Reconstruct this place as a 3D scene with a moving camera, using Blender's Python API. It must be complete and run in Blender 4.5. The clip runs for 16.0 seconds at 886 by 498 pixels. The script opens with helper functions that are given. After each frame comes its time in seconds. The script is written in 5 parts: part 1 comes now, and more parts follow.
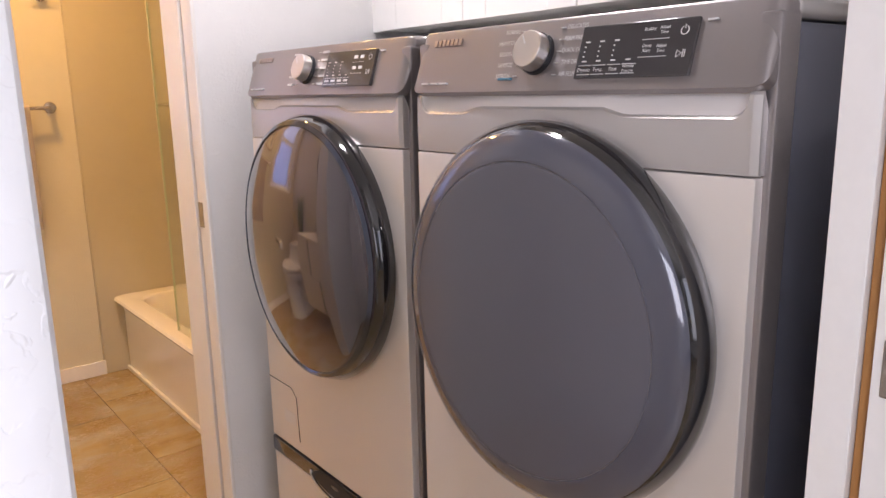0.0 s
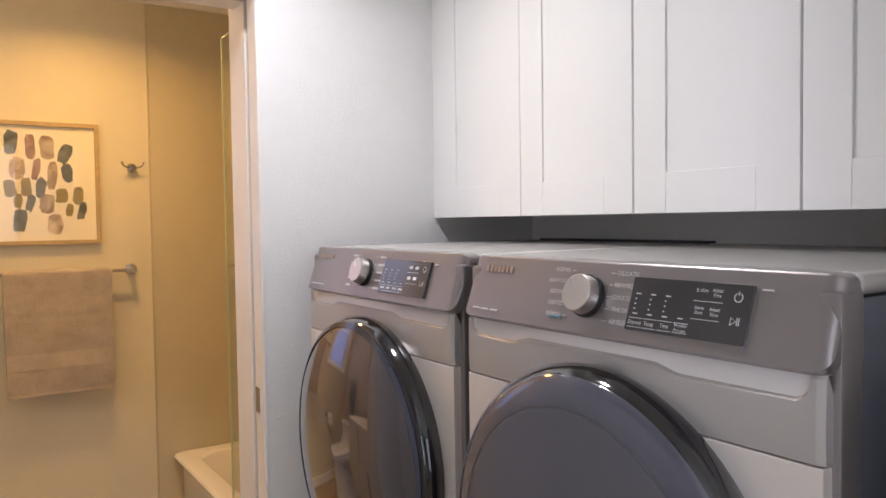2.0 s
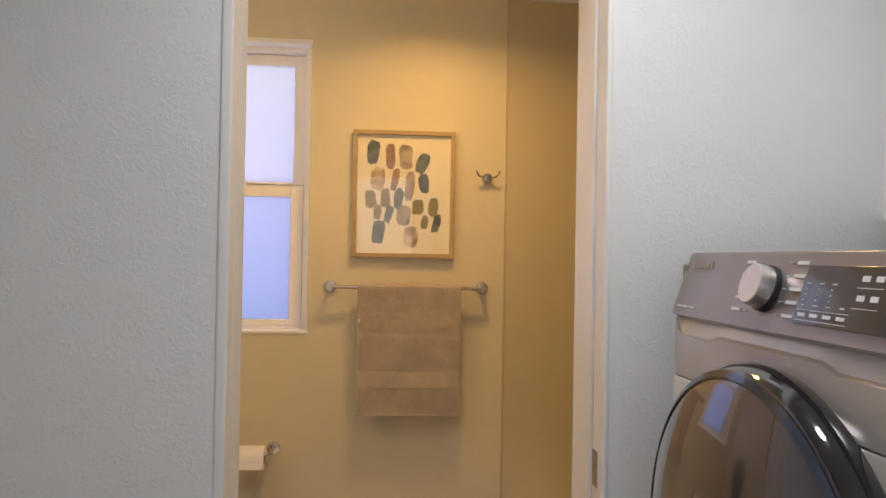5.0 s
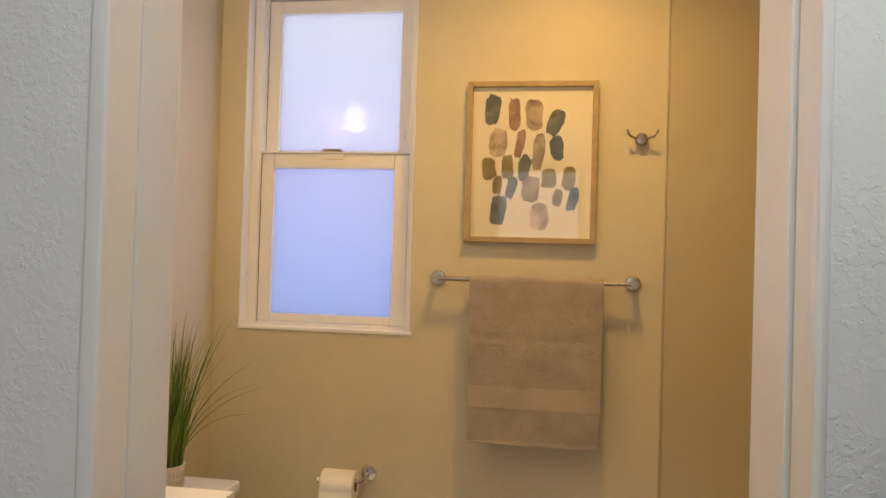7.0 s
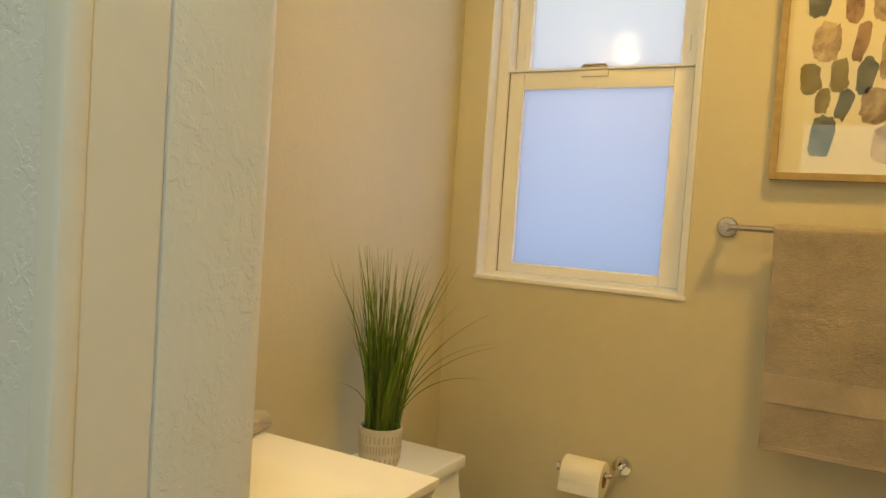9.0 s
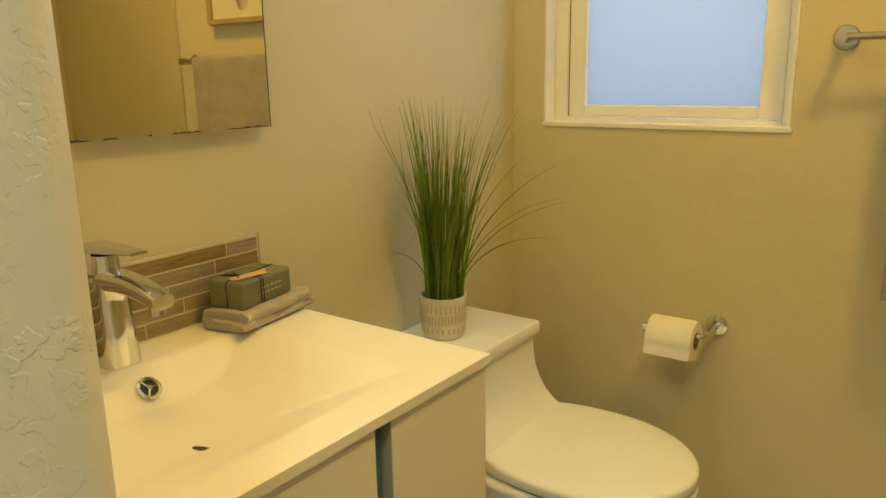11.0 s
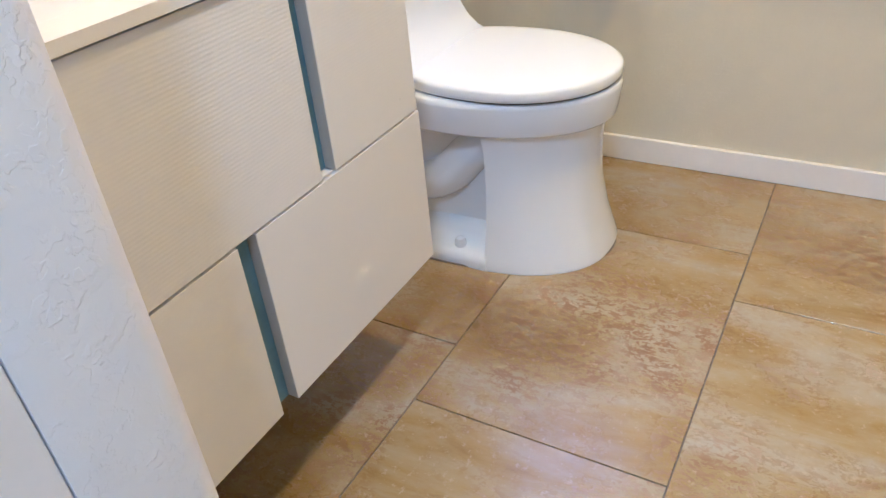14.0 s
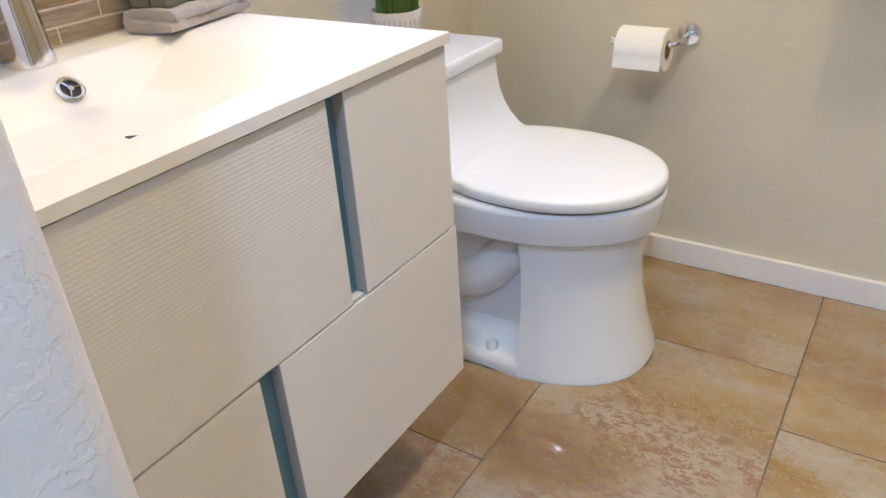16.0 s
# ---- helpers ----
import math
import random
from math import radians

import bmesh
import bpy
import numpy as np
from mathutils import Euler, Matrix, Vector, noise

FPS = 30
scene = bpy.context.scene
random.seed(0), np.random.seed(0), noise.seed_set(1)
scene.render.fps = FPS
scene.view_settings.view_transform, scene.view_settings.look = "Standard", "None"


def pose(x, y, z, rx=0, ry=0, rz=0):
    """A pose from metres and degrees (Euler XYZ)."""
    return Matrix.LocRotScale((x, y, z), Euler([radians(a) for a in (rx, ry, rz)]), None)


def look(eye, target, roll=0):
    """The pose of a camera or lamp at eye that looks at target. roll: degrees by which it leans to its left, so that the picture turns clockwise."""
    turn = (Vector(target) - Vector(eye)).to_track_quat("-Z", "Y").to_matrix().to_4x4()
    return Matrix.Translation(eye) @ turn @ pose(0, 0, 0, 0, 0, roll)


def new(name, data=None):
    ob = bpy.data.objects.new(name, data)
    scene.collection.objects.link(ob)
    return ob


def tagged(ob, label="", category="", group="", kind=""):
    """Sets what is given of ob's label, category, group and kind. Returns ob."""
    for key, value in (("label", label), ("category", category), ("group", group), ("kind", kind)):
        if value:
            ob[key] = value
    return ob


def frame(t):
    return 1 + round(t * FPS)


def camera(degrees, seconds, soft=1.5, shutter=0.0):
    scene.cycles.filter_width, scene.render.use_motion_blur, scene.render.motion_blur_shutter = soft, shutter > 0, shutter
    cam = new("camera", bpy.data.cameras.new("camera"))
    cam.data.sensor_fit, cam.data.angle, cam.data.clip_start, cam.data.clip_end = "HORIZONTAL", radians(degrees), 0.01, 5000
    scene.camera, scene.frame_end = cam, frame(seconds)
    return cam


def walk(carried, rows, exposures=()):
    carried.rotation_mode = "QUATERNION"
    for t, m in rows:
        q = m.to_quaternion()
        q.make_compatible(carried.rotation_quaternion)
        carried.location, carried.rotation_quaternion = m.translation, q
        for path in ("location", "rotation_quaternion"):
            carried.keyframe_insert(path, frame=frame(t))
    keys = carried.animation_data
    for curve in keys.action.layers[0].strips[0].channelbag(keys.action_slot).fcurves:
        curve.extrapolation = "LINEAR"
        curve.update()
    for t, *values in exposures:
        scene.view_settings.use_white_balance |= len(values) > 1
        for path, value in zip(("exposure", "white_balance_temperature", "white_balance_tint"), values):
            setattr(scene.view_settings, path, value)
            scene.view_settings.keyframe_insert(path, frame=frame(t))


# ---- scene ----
cam = camera(61.6, 16.0, soft=1.5)
# seconds, eye x, y, z, tilt, roll, heading
PATH_ROWS = [
    (0, 0.120, 0.121, 1.248, 77.92, 1.16, -38.96),
    (0.5, 0.131, 0.147, 1.347, 82.32, 1.10, -38.24),
    (1, 0.151, 0.156, 1.399, 84.64, 1.43, -38.17),
    (1.5, 0.146, 0.149, 1.405, 86.40, 1.45, -36.93),
    (2, 0.172, 0.133, 1.403, 87.80, 0.81, -33.56),
    (2.5, 0.237, 0.109, 1.395, 89.27, -0.27, -28.29),
    (3, 0.297, 0.150, 1.381, 90.34, -1.29, -22.95),
    (3.5, 0.354, 0.293, 1.361, 90.97, -1.78, -17.19),
    (4, 0.384, 0.407, 1.367, 91.06, -2.02, -12.03),
    (4.2, 0.391, 0.442, 1.363, 90.96, -1.85, -10.27),
    (6.5, 0.556, 1.147, 1.266, 90.60, -0.83, 4.37),
    (7, 0.608, 1.280, 1.264, 90.88, -1.67, 8.92),
    (7.5, 0.602, 1.409, 1.231, 91.53, -2.75, 14.10),
    (8, 0.543, 1.551, 1.229, 90.80, -3.52, 19.32),
    (8.5, 0.532, 1.649, 1.213, 89.20, -3.97, 25.80),
    (8.7, 0.520, 1.678, 1.201, 88.53, -4.00, 27.32),
    (10.8, 0.476, 1.928, 1.170, 78.00, 0.23, 36.39),
    (11, 0.481, 1.933, 1.154, 76.67, 0.98, 36.21),
    (11.5, 0.511, 1.933, 1.101, 72.81, 2.72, 35.41),
    (12, 0.508, 1.924, 1.037, 68.34, 3.83, 33.40),
    (12.5, 0.500, 1.901, 0.976, 63.64, 4.30, 31.74),
    (13, 0.505, 1.881, 0.933, 59.61, 4.32, 30.16),
    (13.5, 0.513, 1.881, 0.924, 57.44, 4.60, 29.32),
    (14, 0.509, 1.883, 0.928, 56.21, 4.61, 28.80),
    (14.5, 0.508, 1.891, 0.920, 56.17, 4.74, 28.89),
    (15, 0.497, 1.908, 0.929, 56.77, 4.52, 29.49),
    (15.5, 0.478, 1.936, 0.956, 58.38, 4.19, 30.56),
    (16, 0.465, 1.956, 0.987, 60.69, 3.27, 32.37),
]
EXPOSURES = [
    (0.0, 0.62, 6050, 18),
    (0.6, 0.34, 5600, 12),
    (2.5, 0.14, 5950, 12),
    (4.2, -0.10, 5850, 8),
    (6.5, -0.16, 5850, 5),
    (8.0, -0.14, 6000, -5),
    (8.7, -0.10, 6600, -14),
    (10.8, 0.00, 7750, -30),
    (11.5, 0.13, 6750, -28),
    (12.0, 0.44, 4550, 4),
    (12.5, 0.58, 4050, 3),
    (13.2, 0.96, 4050, 3),
    (15.0, 0.98, 4050, 3),
    (16.0, 0.80, 4000, 3),
]
walk(cam, [(t, pose(x, y, z, rx, ry, rz)) for t, x, y, z, rx, ry, rz in PATH_ROWS], EXPOSURES)

# ---- world, large lights ----
world = bpy.data.worlds.new("sky")
scene.world = world
world.use_nodes = True
sky = world.node_tree.nodes.new("ShaderNodeTexSky")
sky.sky_type, sky.sun_disc = "NISHITA", False
sky.sun_elevation, sky.sun_rotation = radians(42), radians(150)
world.node_tree.links.new(sky.outputs[0], world.node_tree.nodes["Background"].inputs[0])
world.node_tree.nodes["Background"].inputs[1].default_value = 0.05


def area(name, m, energy, color, sx, sy, shape="RECTANGLE", spread=180):
    lamp = bpy.data.lights.new(name, "AREA")
    lamp.energy, lamp.color, lamp.shape, lamp.size, lamp.size_y = energy, color, shape, sx, sy
    lamp.spread = radians(spread)
    ob = new(name, lamp)
    ob.matrix_world = m
    return ob


# daylight from an assumed rear opening, unseen hall lamp, warm ceiling and over-mirror lamps
area("daylight_back", look((0.25, -2.55, 1.45), (0.25, 0, 1.35)), 9, (0.97, 0.95, 1.0), 1.1, 1.7)
# fill lamp added at the side to brighten the machine fronts
area("side_fill", look((-1.15, -1.0, 1.5), (0.6, -0.2, 1.4)), 19, (0.97, 0.95, 1.0), 1.0, 1.2)
area("hall_lamp", look((0.67, 1.46, 2.39), (0.67, 1.46, 0)), 9, (1.0, 0.92, 0.87), 0.14, 0.14, "DISK", 145)
area("window_daylight", look((-0.155, 3.788, 1.60), (-0.155, 0, 1.60)), 4.5, (0.80, 0.75, 1.0), 0.50, 1.10)
area("bath_lamp", look((0.63, 3.02, 2.39), (0.63, 3.02, 0)), 11, (1.0, 0.52, 0.125), 0.2, 0.2, "DISK", 150)
bulb = bpy.data.lights.new("vanity_bulb", "POINT")
bulb.energy, bulb.color, bulb.shadow_soft_size = 7.0, (1.0, 0.55, 0.15), 0.05
new("vanity_bulb", bulb).location = (-0.45, 2.50, 1.985)



# ---- materials ----
def mat(name, color=(0.8, 0.8, 0.8), rough=0.5, metal=0.0, coat=0.0):
    m = bpy.data.materials.new(name)
    m.use_nodes = True
    b = m.node_tree.nodes["Principled BSDF"]
    b.inputs["Base Color"].default_value = (*color, 1)
    b.inputs["Roughness"].default_value = rough
    b.inputs["Metallic"].default_value = metal
    b.inputs["Coat Weight"].default_value = coat
    b.inputs["Coat Roughness"].default_value = 0.08
    return m


def node(m, kind, **values):
    n = m.node_tree.nodes.new(kind)
    for key, v in values.items():
        n.inputs[key].default_value = v
    return n


def link(m, a, b):
    m.node_tree.links.new(a, b)


def bsdf(m):
    return m.node_tree.nodes["Principled BSDF"]


def coords(m, scale=(1, 1, 1), turn=(0, 0, 0), generated=False):
    c = node(m, "ShaderNodeTexCoord")
    g = node(m, "ShaderNodeNewGeometry")
    p = node(m, "ShaderNodeMapping", Scale=scale, Rotation=[radians(a) for a in turn])
    link(m, c.outputs["Object"] if generated else g.outputs["Position"], p.inputs["Vector"])
    return p.outputs[0]


def ramp(m, fac, stops):
    r = node(m, "ShaderNodeValToRGB")
    e = r.color_ramp.elements
    while len(e) < len(stops):
        e.new(0.5)
    for s, (pos, c) in zip(e, stops):
        s.position, s.color = pos, (*c, 1) if len(c) == 3 else c
    link(m, fac, r.inputs[0])
    return r.outputs[0]


def noise_tex(m, vec, scale, detail=4, rough=0.5, distort=0.0):
    n = node(m, "ShaderNodeTexNoise", Scale=scale, Detail=detail, Roughness=rough, Distortion=distort)
    link(m, vec, n.inputs["Vector"])
    return n.outputs["Fac"]


def bump(m, height, strength, dist, over=None):
    b = node(m, "ShaderNodeBump", Strength=strength, Distance=dist)
    link(m, height, b.inputs["Height"])
    if over is not None:
        link(m, over, b.inputs["Normal"])
    link(m, b.outputs[0], bsdf(m).inputs["Normal"])
    return b.outputs[0]


def grey(v):
    return (v, v, v)


def tint(c, k):
    return tuple(min(1, v * k) for v in c)


def varied(m, color, scale=3.0, amount=0.06, vec=None):
    """Two scales of slight change in the base colour."""
    vec = vec or coords(m)
    a, b = noise_tex(m, vec, scale, 5, 0.6), noise_tex(m, vec, scale * 14, 3)
    mix = node(m, "ShaderNodeMath")
    mix.operation = "MULTIPLY_ADD"
    mix.inputs[1].default_value = 0.35
    link(m, b, mix.inputs[0])
    link(m, a, mix.inputs[2])
    col = ramp(m, mix.outputs[0], [(0.45, tint(color, 1 - amount)), (0.9, tint(color, 1 + amount))])
    link(m, col, bsdf(m).inputs["Base Color"])
    return col


def plaster(name, color, strength=0.5, rough=0.55, dots=9.0):
    """Skip-trowelled painted plaster: flat patches with short raised ridges at their edges."""
    m = mat(name, color, rough)
    vec = coords(m)
    varied(m, color, 1.7, 0.03, vec)
    n = noise_tex(m, vec, dots * 9.5, 3, 0.5, 0.3)
    flat = ramp(m, n, [(0.50, grey(0)), (0.54, grey(1))])
    where = ramp(m, noise_tex(m, vec, dots * 1.8, 3, 0.6), [(0.42, grey(0.10)), (0.60, grey(1))])
    mul = node(m, "ShaderNodeMath")
    mul.operation = "MULTIPLY"
    link(m, flat, mul.inputs[0])
    link(m, where, mul.inputs[1])
    soft = bump(m, noise_tex(m, vec, 18, 4, 0.6), 0.16 * strength, 0.01)
    bump(m, mul.outputs[0], strength, 0.0012, soft)
    return m


M_HALL = plaster("hall_plaster", (0.80, 0.80, 0.79), 0.42, 0.42, 13.0)
M_BATH = plaster("bath_plaster", (0.65, 0.605, 0.46), 0.27, 0.45, 13.0)
M_CEIL = mat("ceiling_paint", (0.78, 0.76, 0.70), 0.6)
varied(M_CEIL, (0.78, 0.76, 0.70), 2.0, 0.04)
M_TRIM = mat("trim_paint", (0.82, 0.80, 0.76), 0.35)
varied(M_TRIM, (0.82, 0.80, 0.76), 6.0, 0.03)
bump(M_TRIM, noise_tex(M_TRIM, coords(M_TRIM, (40, 40, 3)), 1.0, 3), 0.12, 0.002)
M_VINYL = mat("white_vinyl", (0.87, 0.88, 0.90), 0.3)
varied(M_VINYL, (0.87, 0.88, 0.90), 5.0, 0.02)
M_SURROUND = mat("surround_panel", (0.53, 0.48, 0.345), 0.3)
varied(M_SURROUND, (0.53, 0.48, 0.345), 2.0, 0.03)
M_WOODEDGE = mat("raw_wood_edge", (0.42, 0.20, 0.06), 0.5)
varied(M_WOODEDGE, (0.42, 0.20, 0.06), 8.0, 0.2, coords(M_WOODEDGE, (3, 3, 0.3)))

# floor tile: rusty slate-look porcelain
M_TILE = mat("rust_slate_tile", (0.4, 0.28, 0.16), 0.32)


def tile_nodes(m):
    info = node(m, "ShaderNodeObjectInfo")
    vec0 = coords(m)
    shift = node(m, "ShaderNodeVectorMath")
    shift.operation = "MULTIPLY_ADD"
    shift.inputs[1].default_value = (9, 7, 5)
    link(m, info.outputs["Random"], shift.inputs[0])
    link(m, vec0, shift.inputs[2])
    vec = shift.outputs[0]
    streak = node(m, "ShaderNodeMapping", Scale=(2.4, 5.5, 1), Rotation=(0, 0, radians(14)))
    link(m, vec, streak.inputs["Vector"])
    base = ramp(m, noise_tex(m, streak.outputs[0], 1.3, 6, 0.62, 0.4),
                [(0.30, (0.24, 0.15, 0.04)), (0.42, (0.335, 0.235, 0.088)), (0.52, (0.375, 0.29, 0.145)), (0.60, (0.40, 0.335, 0.22)), (0.72, (0.43, 0.385, 0.295))])
    patch = ramp(m, noise_tex(m, vec, 2.8, 5, 0.65), [(0.42, grey(0.03)), (0.57, grey(1))])
    coarse = ramp(m, noise_tex(m, streak.outputs[0], 15, 5, 0.68, 0.5), [(0.515, grey(0)), (0.54, grey(1))])
    fine = ramp(m, noise_tex(m, vec, 95, 3, 0.6, 0.8), [(0.55, grey(0)), (0.575, grey(1))])
    joined = node(m, "ShaderNodeMath")
    joined.operation = "MAXIMUM"
    link(m, coarse, joined.inputs[0])
    link(m, fine, joined.inputs[1])
    fleck = joined.outputs[0]
    both = node(m, "ShaderNodeMath")
    both.operation = "MULTIPLY"
    link(m, patch, both.inputs[0])
    link(m, fleck, both.inputs[1])
    k = node(m, "ShaderNodeMath")
    k.operation = "MULTIPLY"
    k.inputs[1].default_value = 0.85
    link(m, both.outputs[0], k.inputs[0])
    mix = node(m, "ShaderNodeMix")
    mix.data_type = "RGBA"
    link(m, k.outputs[0], mix.inputs["Factor"])
    link(m, base, mix.inputs[6])
    mix.inputs[7].default_value = (0.22, 0.11, 0.03, 1)
    pale = ramp(m, noise_tex(m, vec, 75, 5, 0.75), [(0.58, grey(0)), (0.66, grey(0.4))])
    mix2 = node(m, "ShaderNodeMix")
    mix2.data_type = "RGBA"
    link(m, pale, mix2.inputs["Factor"])
    link(m, mix.outputs[2], mix2.inputs[6])
    mix2.inputs[7].default_value = (0.56, 0.45, 0.32, 1)
    link(m, mix2.outputs[2], bsdf(m).inputs["Base Color"])
    link(m, ramp(m, both.outputs[0], [(0, grey(0.15)), (1, grey(0.42))]), bsdf(m).inputs["Roughness"])
    bsdf(m).inputs["Specular IOR Level"].default_value = 0.8
    bump(m, both.outputs[0], 0.3, 0.0015, bump(m, noise_tex(m, vec, 9, 5), 0.08, 0.004))


tile_nodes(M_TILE)
M_GROUT = mat("grout", (0.19, 0.165, 0.135), 0.85)
varied(M_GROUT, (0.19, 0.165, 0.135), 12, 0.25)

# appliances
M_STEEL = mat("platinum_steel", (0.82, 0.775, 0.725), 0.36, 0.45)
link(M_STEEL, ramp(M_STEEL, noise_tex(M_STEEL, coords(M_STEEL), 5, 3), [(0.3, grey(0.33)), (0.7, grey(0.39))]), bsdf(M_STEEL).inputs["Roughness"])
M_BAND = mat("band_steel", (0.52, 0.50, 0.48), 0.32, 0.5)
# steel made paler: the light on the upturned ledge is in its colour
M_LIT_LEDGE = mat("lit_ledge_steel", (0.82, 0.78, 0.74), 0.4, 0.1)
M_CONSOLE = mat("console_steel", (0.31, 0.285, 0.28), 0.33, 0.7)
link(M_CONSOLE, ramp(M_CONSOLE, noise_tex(M_CONSOLE, coords(M_CONSOLE), 300, 2), [(0.3, grey(0.28)), (0.7, grey(0.38))]), bsdf(M_CONSOLE).inputs["Roughness"])
M_SIDE = mat("slate_steel_side", (0.16, 0.168, 0.21), 0.26, 0.3)
bump(M_SIDE, noise_tex(M_SIDE, coords(M_SIDE), 3.0, 3), 0.1, 0.01)
M_TOPSTEEL = mat("top_steel", (0.55, 0.53, 0.51), 0.25, 0.3)
bump(M_TOPSTEEL, noise_tex(M_TOPSTEEL, coords(M_TOPSTEEL), 2.5, 3), 0.12, 0.01)
M_BLACK = mat("gloss_black", (0.012, 0.012, 0.014), 0.06, 0.0, 1.0)
M_BEZEL = mat("dark_chrome_bezel", (0.10, 0.115, 0.155), 0.13, 0.9)
M_GLASS_W = mat("smoked_glass", (0.046, 0.034, 0.042), 0.025, 0.0, 1.0)
bsdf(M_GLASS_W).inputs["IOR"].default_value = 1.65
M_GLASS_D = mat("satin_smoked_glass", (0.105, 0.105, 0.128), 0.10, 0.0, 0.5)
M_BEZEL_D = mat("blue_black_ring", (0.080, 0.083, 0.108), 0.11, 0.0, 0.8)
M_DISPLAY = mat("display_glass", (0.045, 0.042, 0.043), 0.07, 0.0, 0.8)
M_ALU = mat("spun_aluminium", (0.74, 0.71, 0.68), 0.28, 1.0)
M_PRINT = mat("white_print", (0.64, 0.63, 0.63), 0.5)
M_PRINT_B = mat("blue_print", (0.08, 0.24, 0.36), 0.5)
M_BADGE = mat("brushed_badge", (0.48, 0.39, 0.34), 0.35, 0.9)
# near-black for rubber parts, and painted shade inside gaps, slots and holes
M_RUBBER_SHADE = mat("rubber_and_gap_shade", (0.02, 0.02, 0.024), 0.5)
M_STICKER = mat("white_sticker", (0.8, 0.78, 0.76), 0.5)

# joinery and sanitary ware
M_CAB = mat("cabinet_lacquer", (0.82, 0.82, 0.80), 0.32)
varied(M_CAB, (0.82, 0.82, 0.80), 2.5, 0.015)
M_VAN = mat("ribbed_white_laminate", (0.80, 0.785, 0.75), 0.42)


def ribs(m):
    vec = coords(m)
    w = node(m, "ShaderNodeTexWave", Scale=62.0, Distortion=2.2, Detail=2.0)
    w.bands_direction = "Z"
    w.inputs["Detail Scale"].default_value = 0.22
    link(m, vec, w.inputs["Vector"])
    bump(m, w.outputs["Fac"], 0.16, 0.0008)
    stain = ramp(m, noise_tex(m, coords(m, (60, 60, 26)), 1.0, 2), [(0.79, (0.80, 0.785, 0.75)), (0.82, (0.5, 0.47, 0.42))])
    link(m, stain, bsdf(m).inputs["Base Color"])


ribs(M_VAN)
M_VANEDGE = mat("vanity_edge", (0.46, 0.43, 0.37), 0.5)
M_CHANNEL = mat("blue_grey_channel", (0.17, 0.30, 0.39), 0.35, 0.3)
varied(M_CHANNEL, (0.17, 0.30, 0.39), 7, 0.1)
M_SINK = mat("cast_resin_white", (0.86, 0.84, 0.79), 0.36)
varied(M_SINK, (0.86, 0.84, 0.79), 3, 0.012)
M_CERAMIC = mat("white_porcelain", (0.84, 0.84, 0.84), 0.10, 0.0, 0.4)
varied(M_CERAMIC, (0.82, 0.845, 0.86), 3, 0.008)
M_SEAT = mat("seat_plastic", (0.825, 0.84, 0.84), 0.2)
M_TUB = mat("tub_enamel", (0.83, 0.81, 0.77), 0.15, 0.0, 0.3)
M_CHROME = mat("chrome", (0.72, 0.72, 0.73), 0.09, 1.0)
link(M_CHROME, ramp(M_CHROME, noise_tex(M_CHROME, coords(M_CHROME), 60, 4), [(0.4, grey(0.05)), (0.8, grey(0.18))]), bsdf(M_CHROME).inputs["Roughness"])
M_NICKEL = mat("satin_nickel", (0.50, 0.47, 0.44), 0.25, 1.0)
M_MIRROR = mat("mirror_silver", (0.88, 0.89, 0.87), 0.015, 1.0)
M_MIRRORWEAR = mat("tarnished_edge", (0.03, 0.028, 0.025), 0.6)

M_OPAL = mat("opal_glass", (0.9, 0.86, 0.8), 0.25)
bsdf(M_OPAL).inputs["Emission Color"].default_value = (1.0, 0.86, 0.66, 1)
bsdf(M_OPAL).inputs["Emission Strength"].default_value = 6.0

# cloth, paper, plant
M_TOWEL = mat("taupe_terry", (0.40, 0.352, 0.308), 0.95)


def terry(m, color, amount=1.0):
    vec = coords(m)
    varied(m, color, 9.0, 0.16, vec)
    bsdf(m).inputs["Sheen Weight"].default_value = 0.35
    fine = noise_tex(m, vec, 300, 3, 0.65)
    bump(m, fine, 0.9 * amount, 0.003, bump(m, noise_tex(m, vec, 45, 4), 0.45 * amount, 0.006))


terry(M_TOWEL, (0.40, 0.352, 0.308))
M_TOWELBAND = mat("taupe_woven_band", (0.43, 0.378, 0.33), 0.8)
terry(M_TOWELBAND, (0.43, 0.378, 0.33), 0.2)
M_CLOTH = mat("grey_washcloth", (0.46, 0.42, 0.36), 0.95)
terry(M_CLOTH, (0.46, 0.42, 0.36))
M_PAPER = mat("toilet_tissue", (0.86, 0.85, 0.82), 0.9)
bump(M_PAPER, noise_tex(M_PAPER, coords(M_PAPER), 260, 2), 0.35, 0.001)
M_CARD = mat("cardboard_core", (0.30, 0.22, 0.14), 0.9)
M_OAK = mat("pale_oak", (0.42, 0.32, 0.17), 0.5)
varied(M_OAK, (0.42, 0.32, 0.17), 3.0, 0.16, coords(M_OAK, (14, 14, 14)))
M_ART = mat("art_paper", (0.84, 0.78, 0.66), 0.8)
varied(M_ART, (0.84, 0.78, 0.66), 5, 0.03)
M_SOAPWRAP = mat("olive_wrap", (0.165, 0.16, 0.09), 0.55)
varied(M_SOAPWRAP, (0.165, 0.16, 0.09), 20, 0.12)
M_STRING = mat("black_string", (0.015, 0.015, 0.014), 0.8)
M_TAG = mat("kraft_tag", (0.62, 0.44, 0.26), 0.8)
M_DOT = mat("grey_print", (0.42, 0.42, 0.34), 0.7)
M_POT = mat("glazed_pot", (0.62, 0.58, 0.50), 0.4)
varied(M_POT, (0.62, 0.58, 0.50), 30, 0.12)
M_POTBAND = mat("pot_pattern", (0.43, 0.38, 0.30), 0.6)
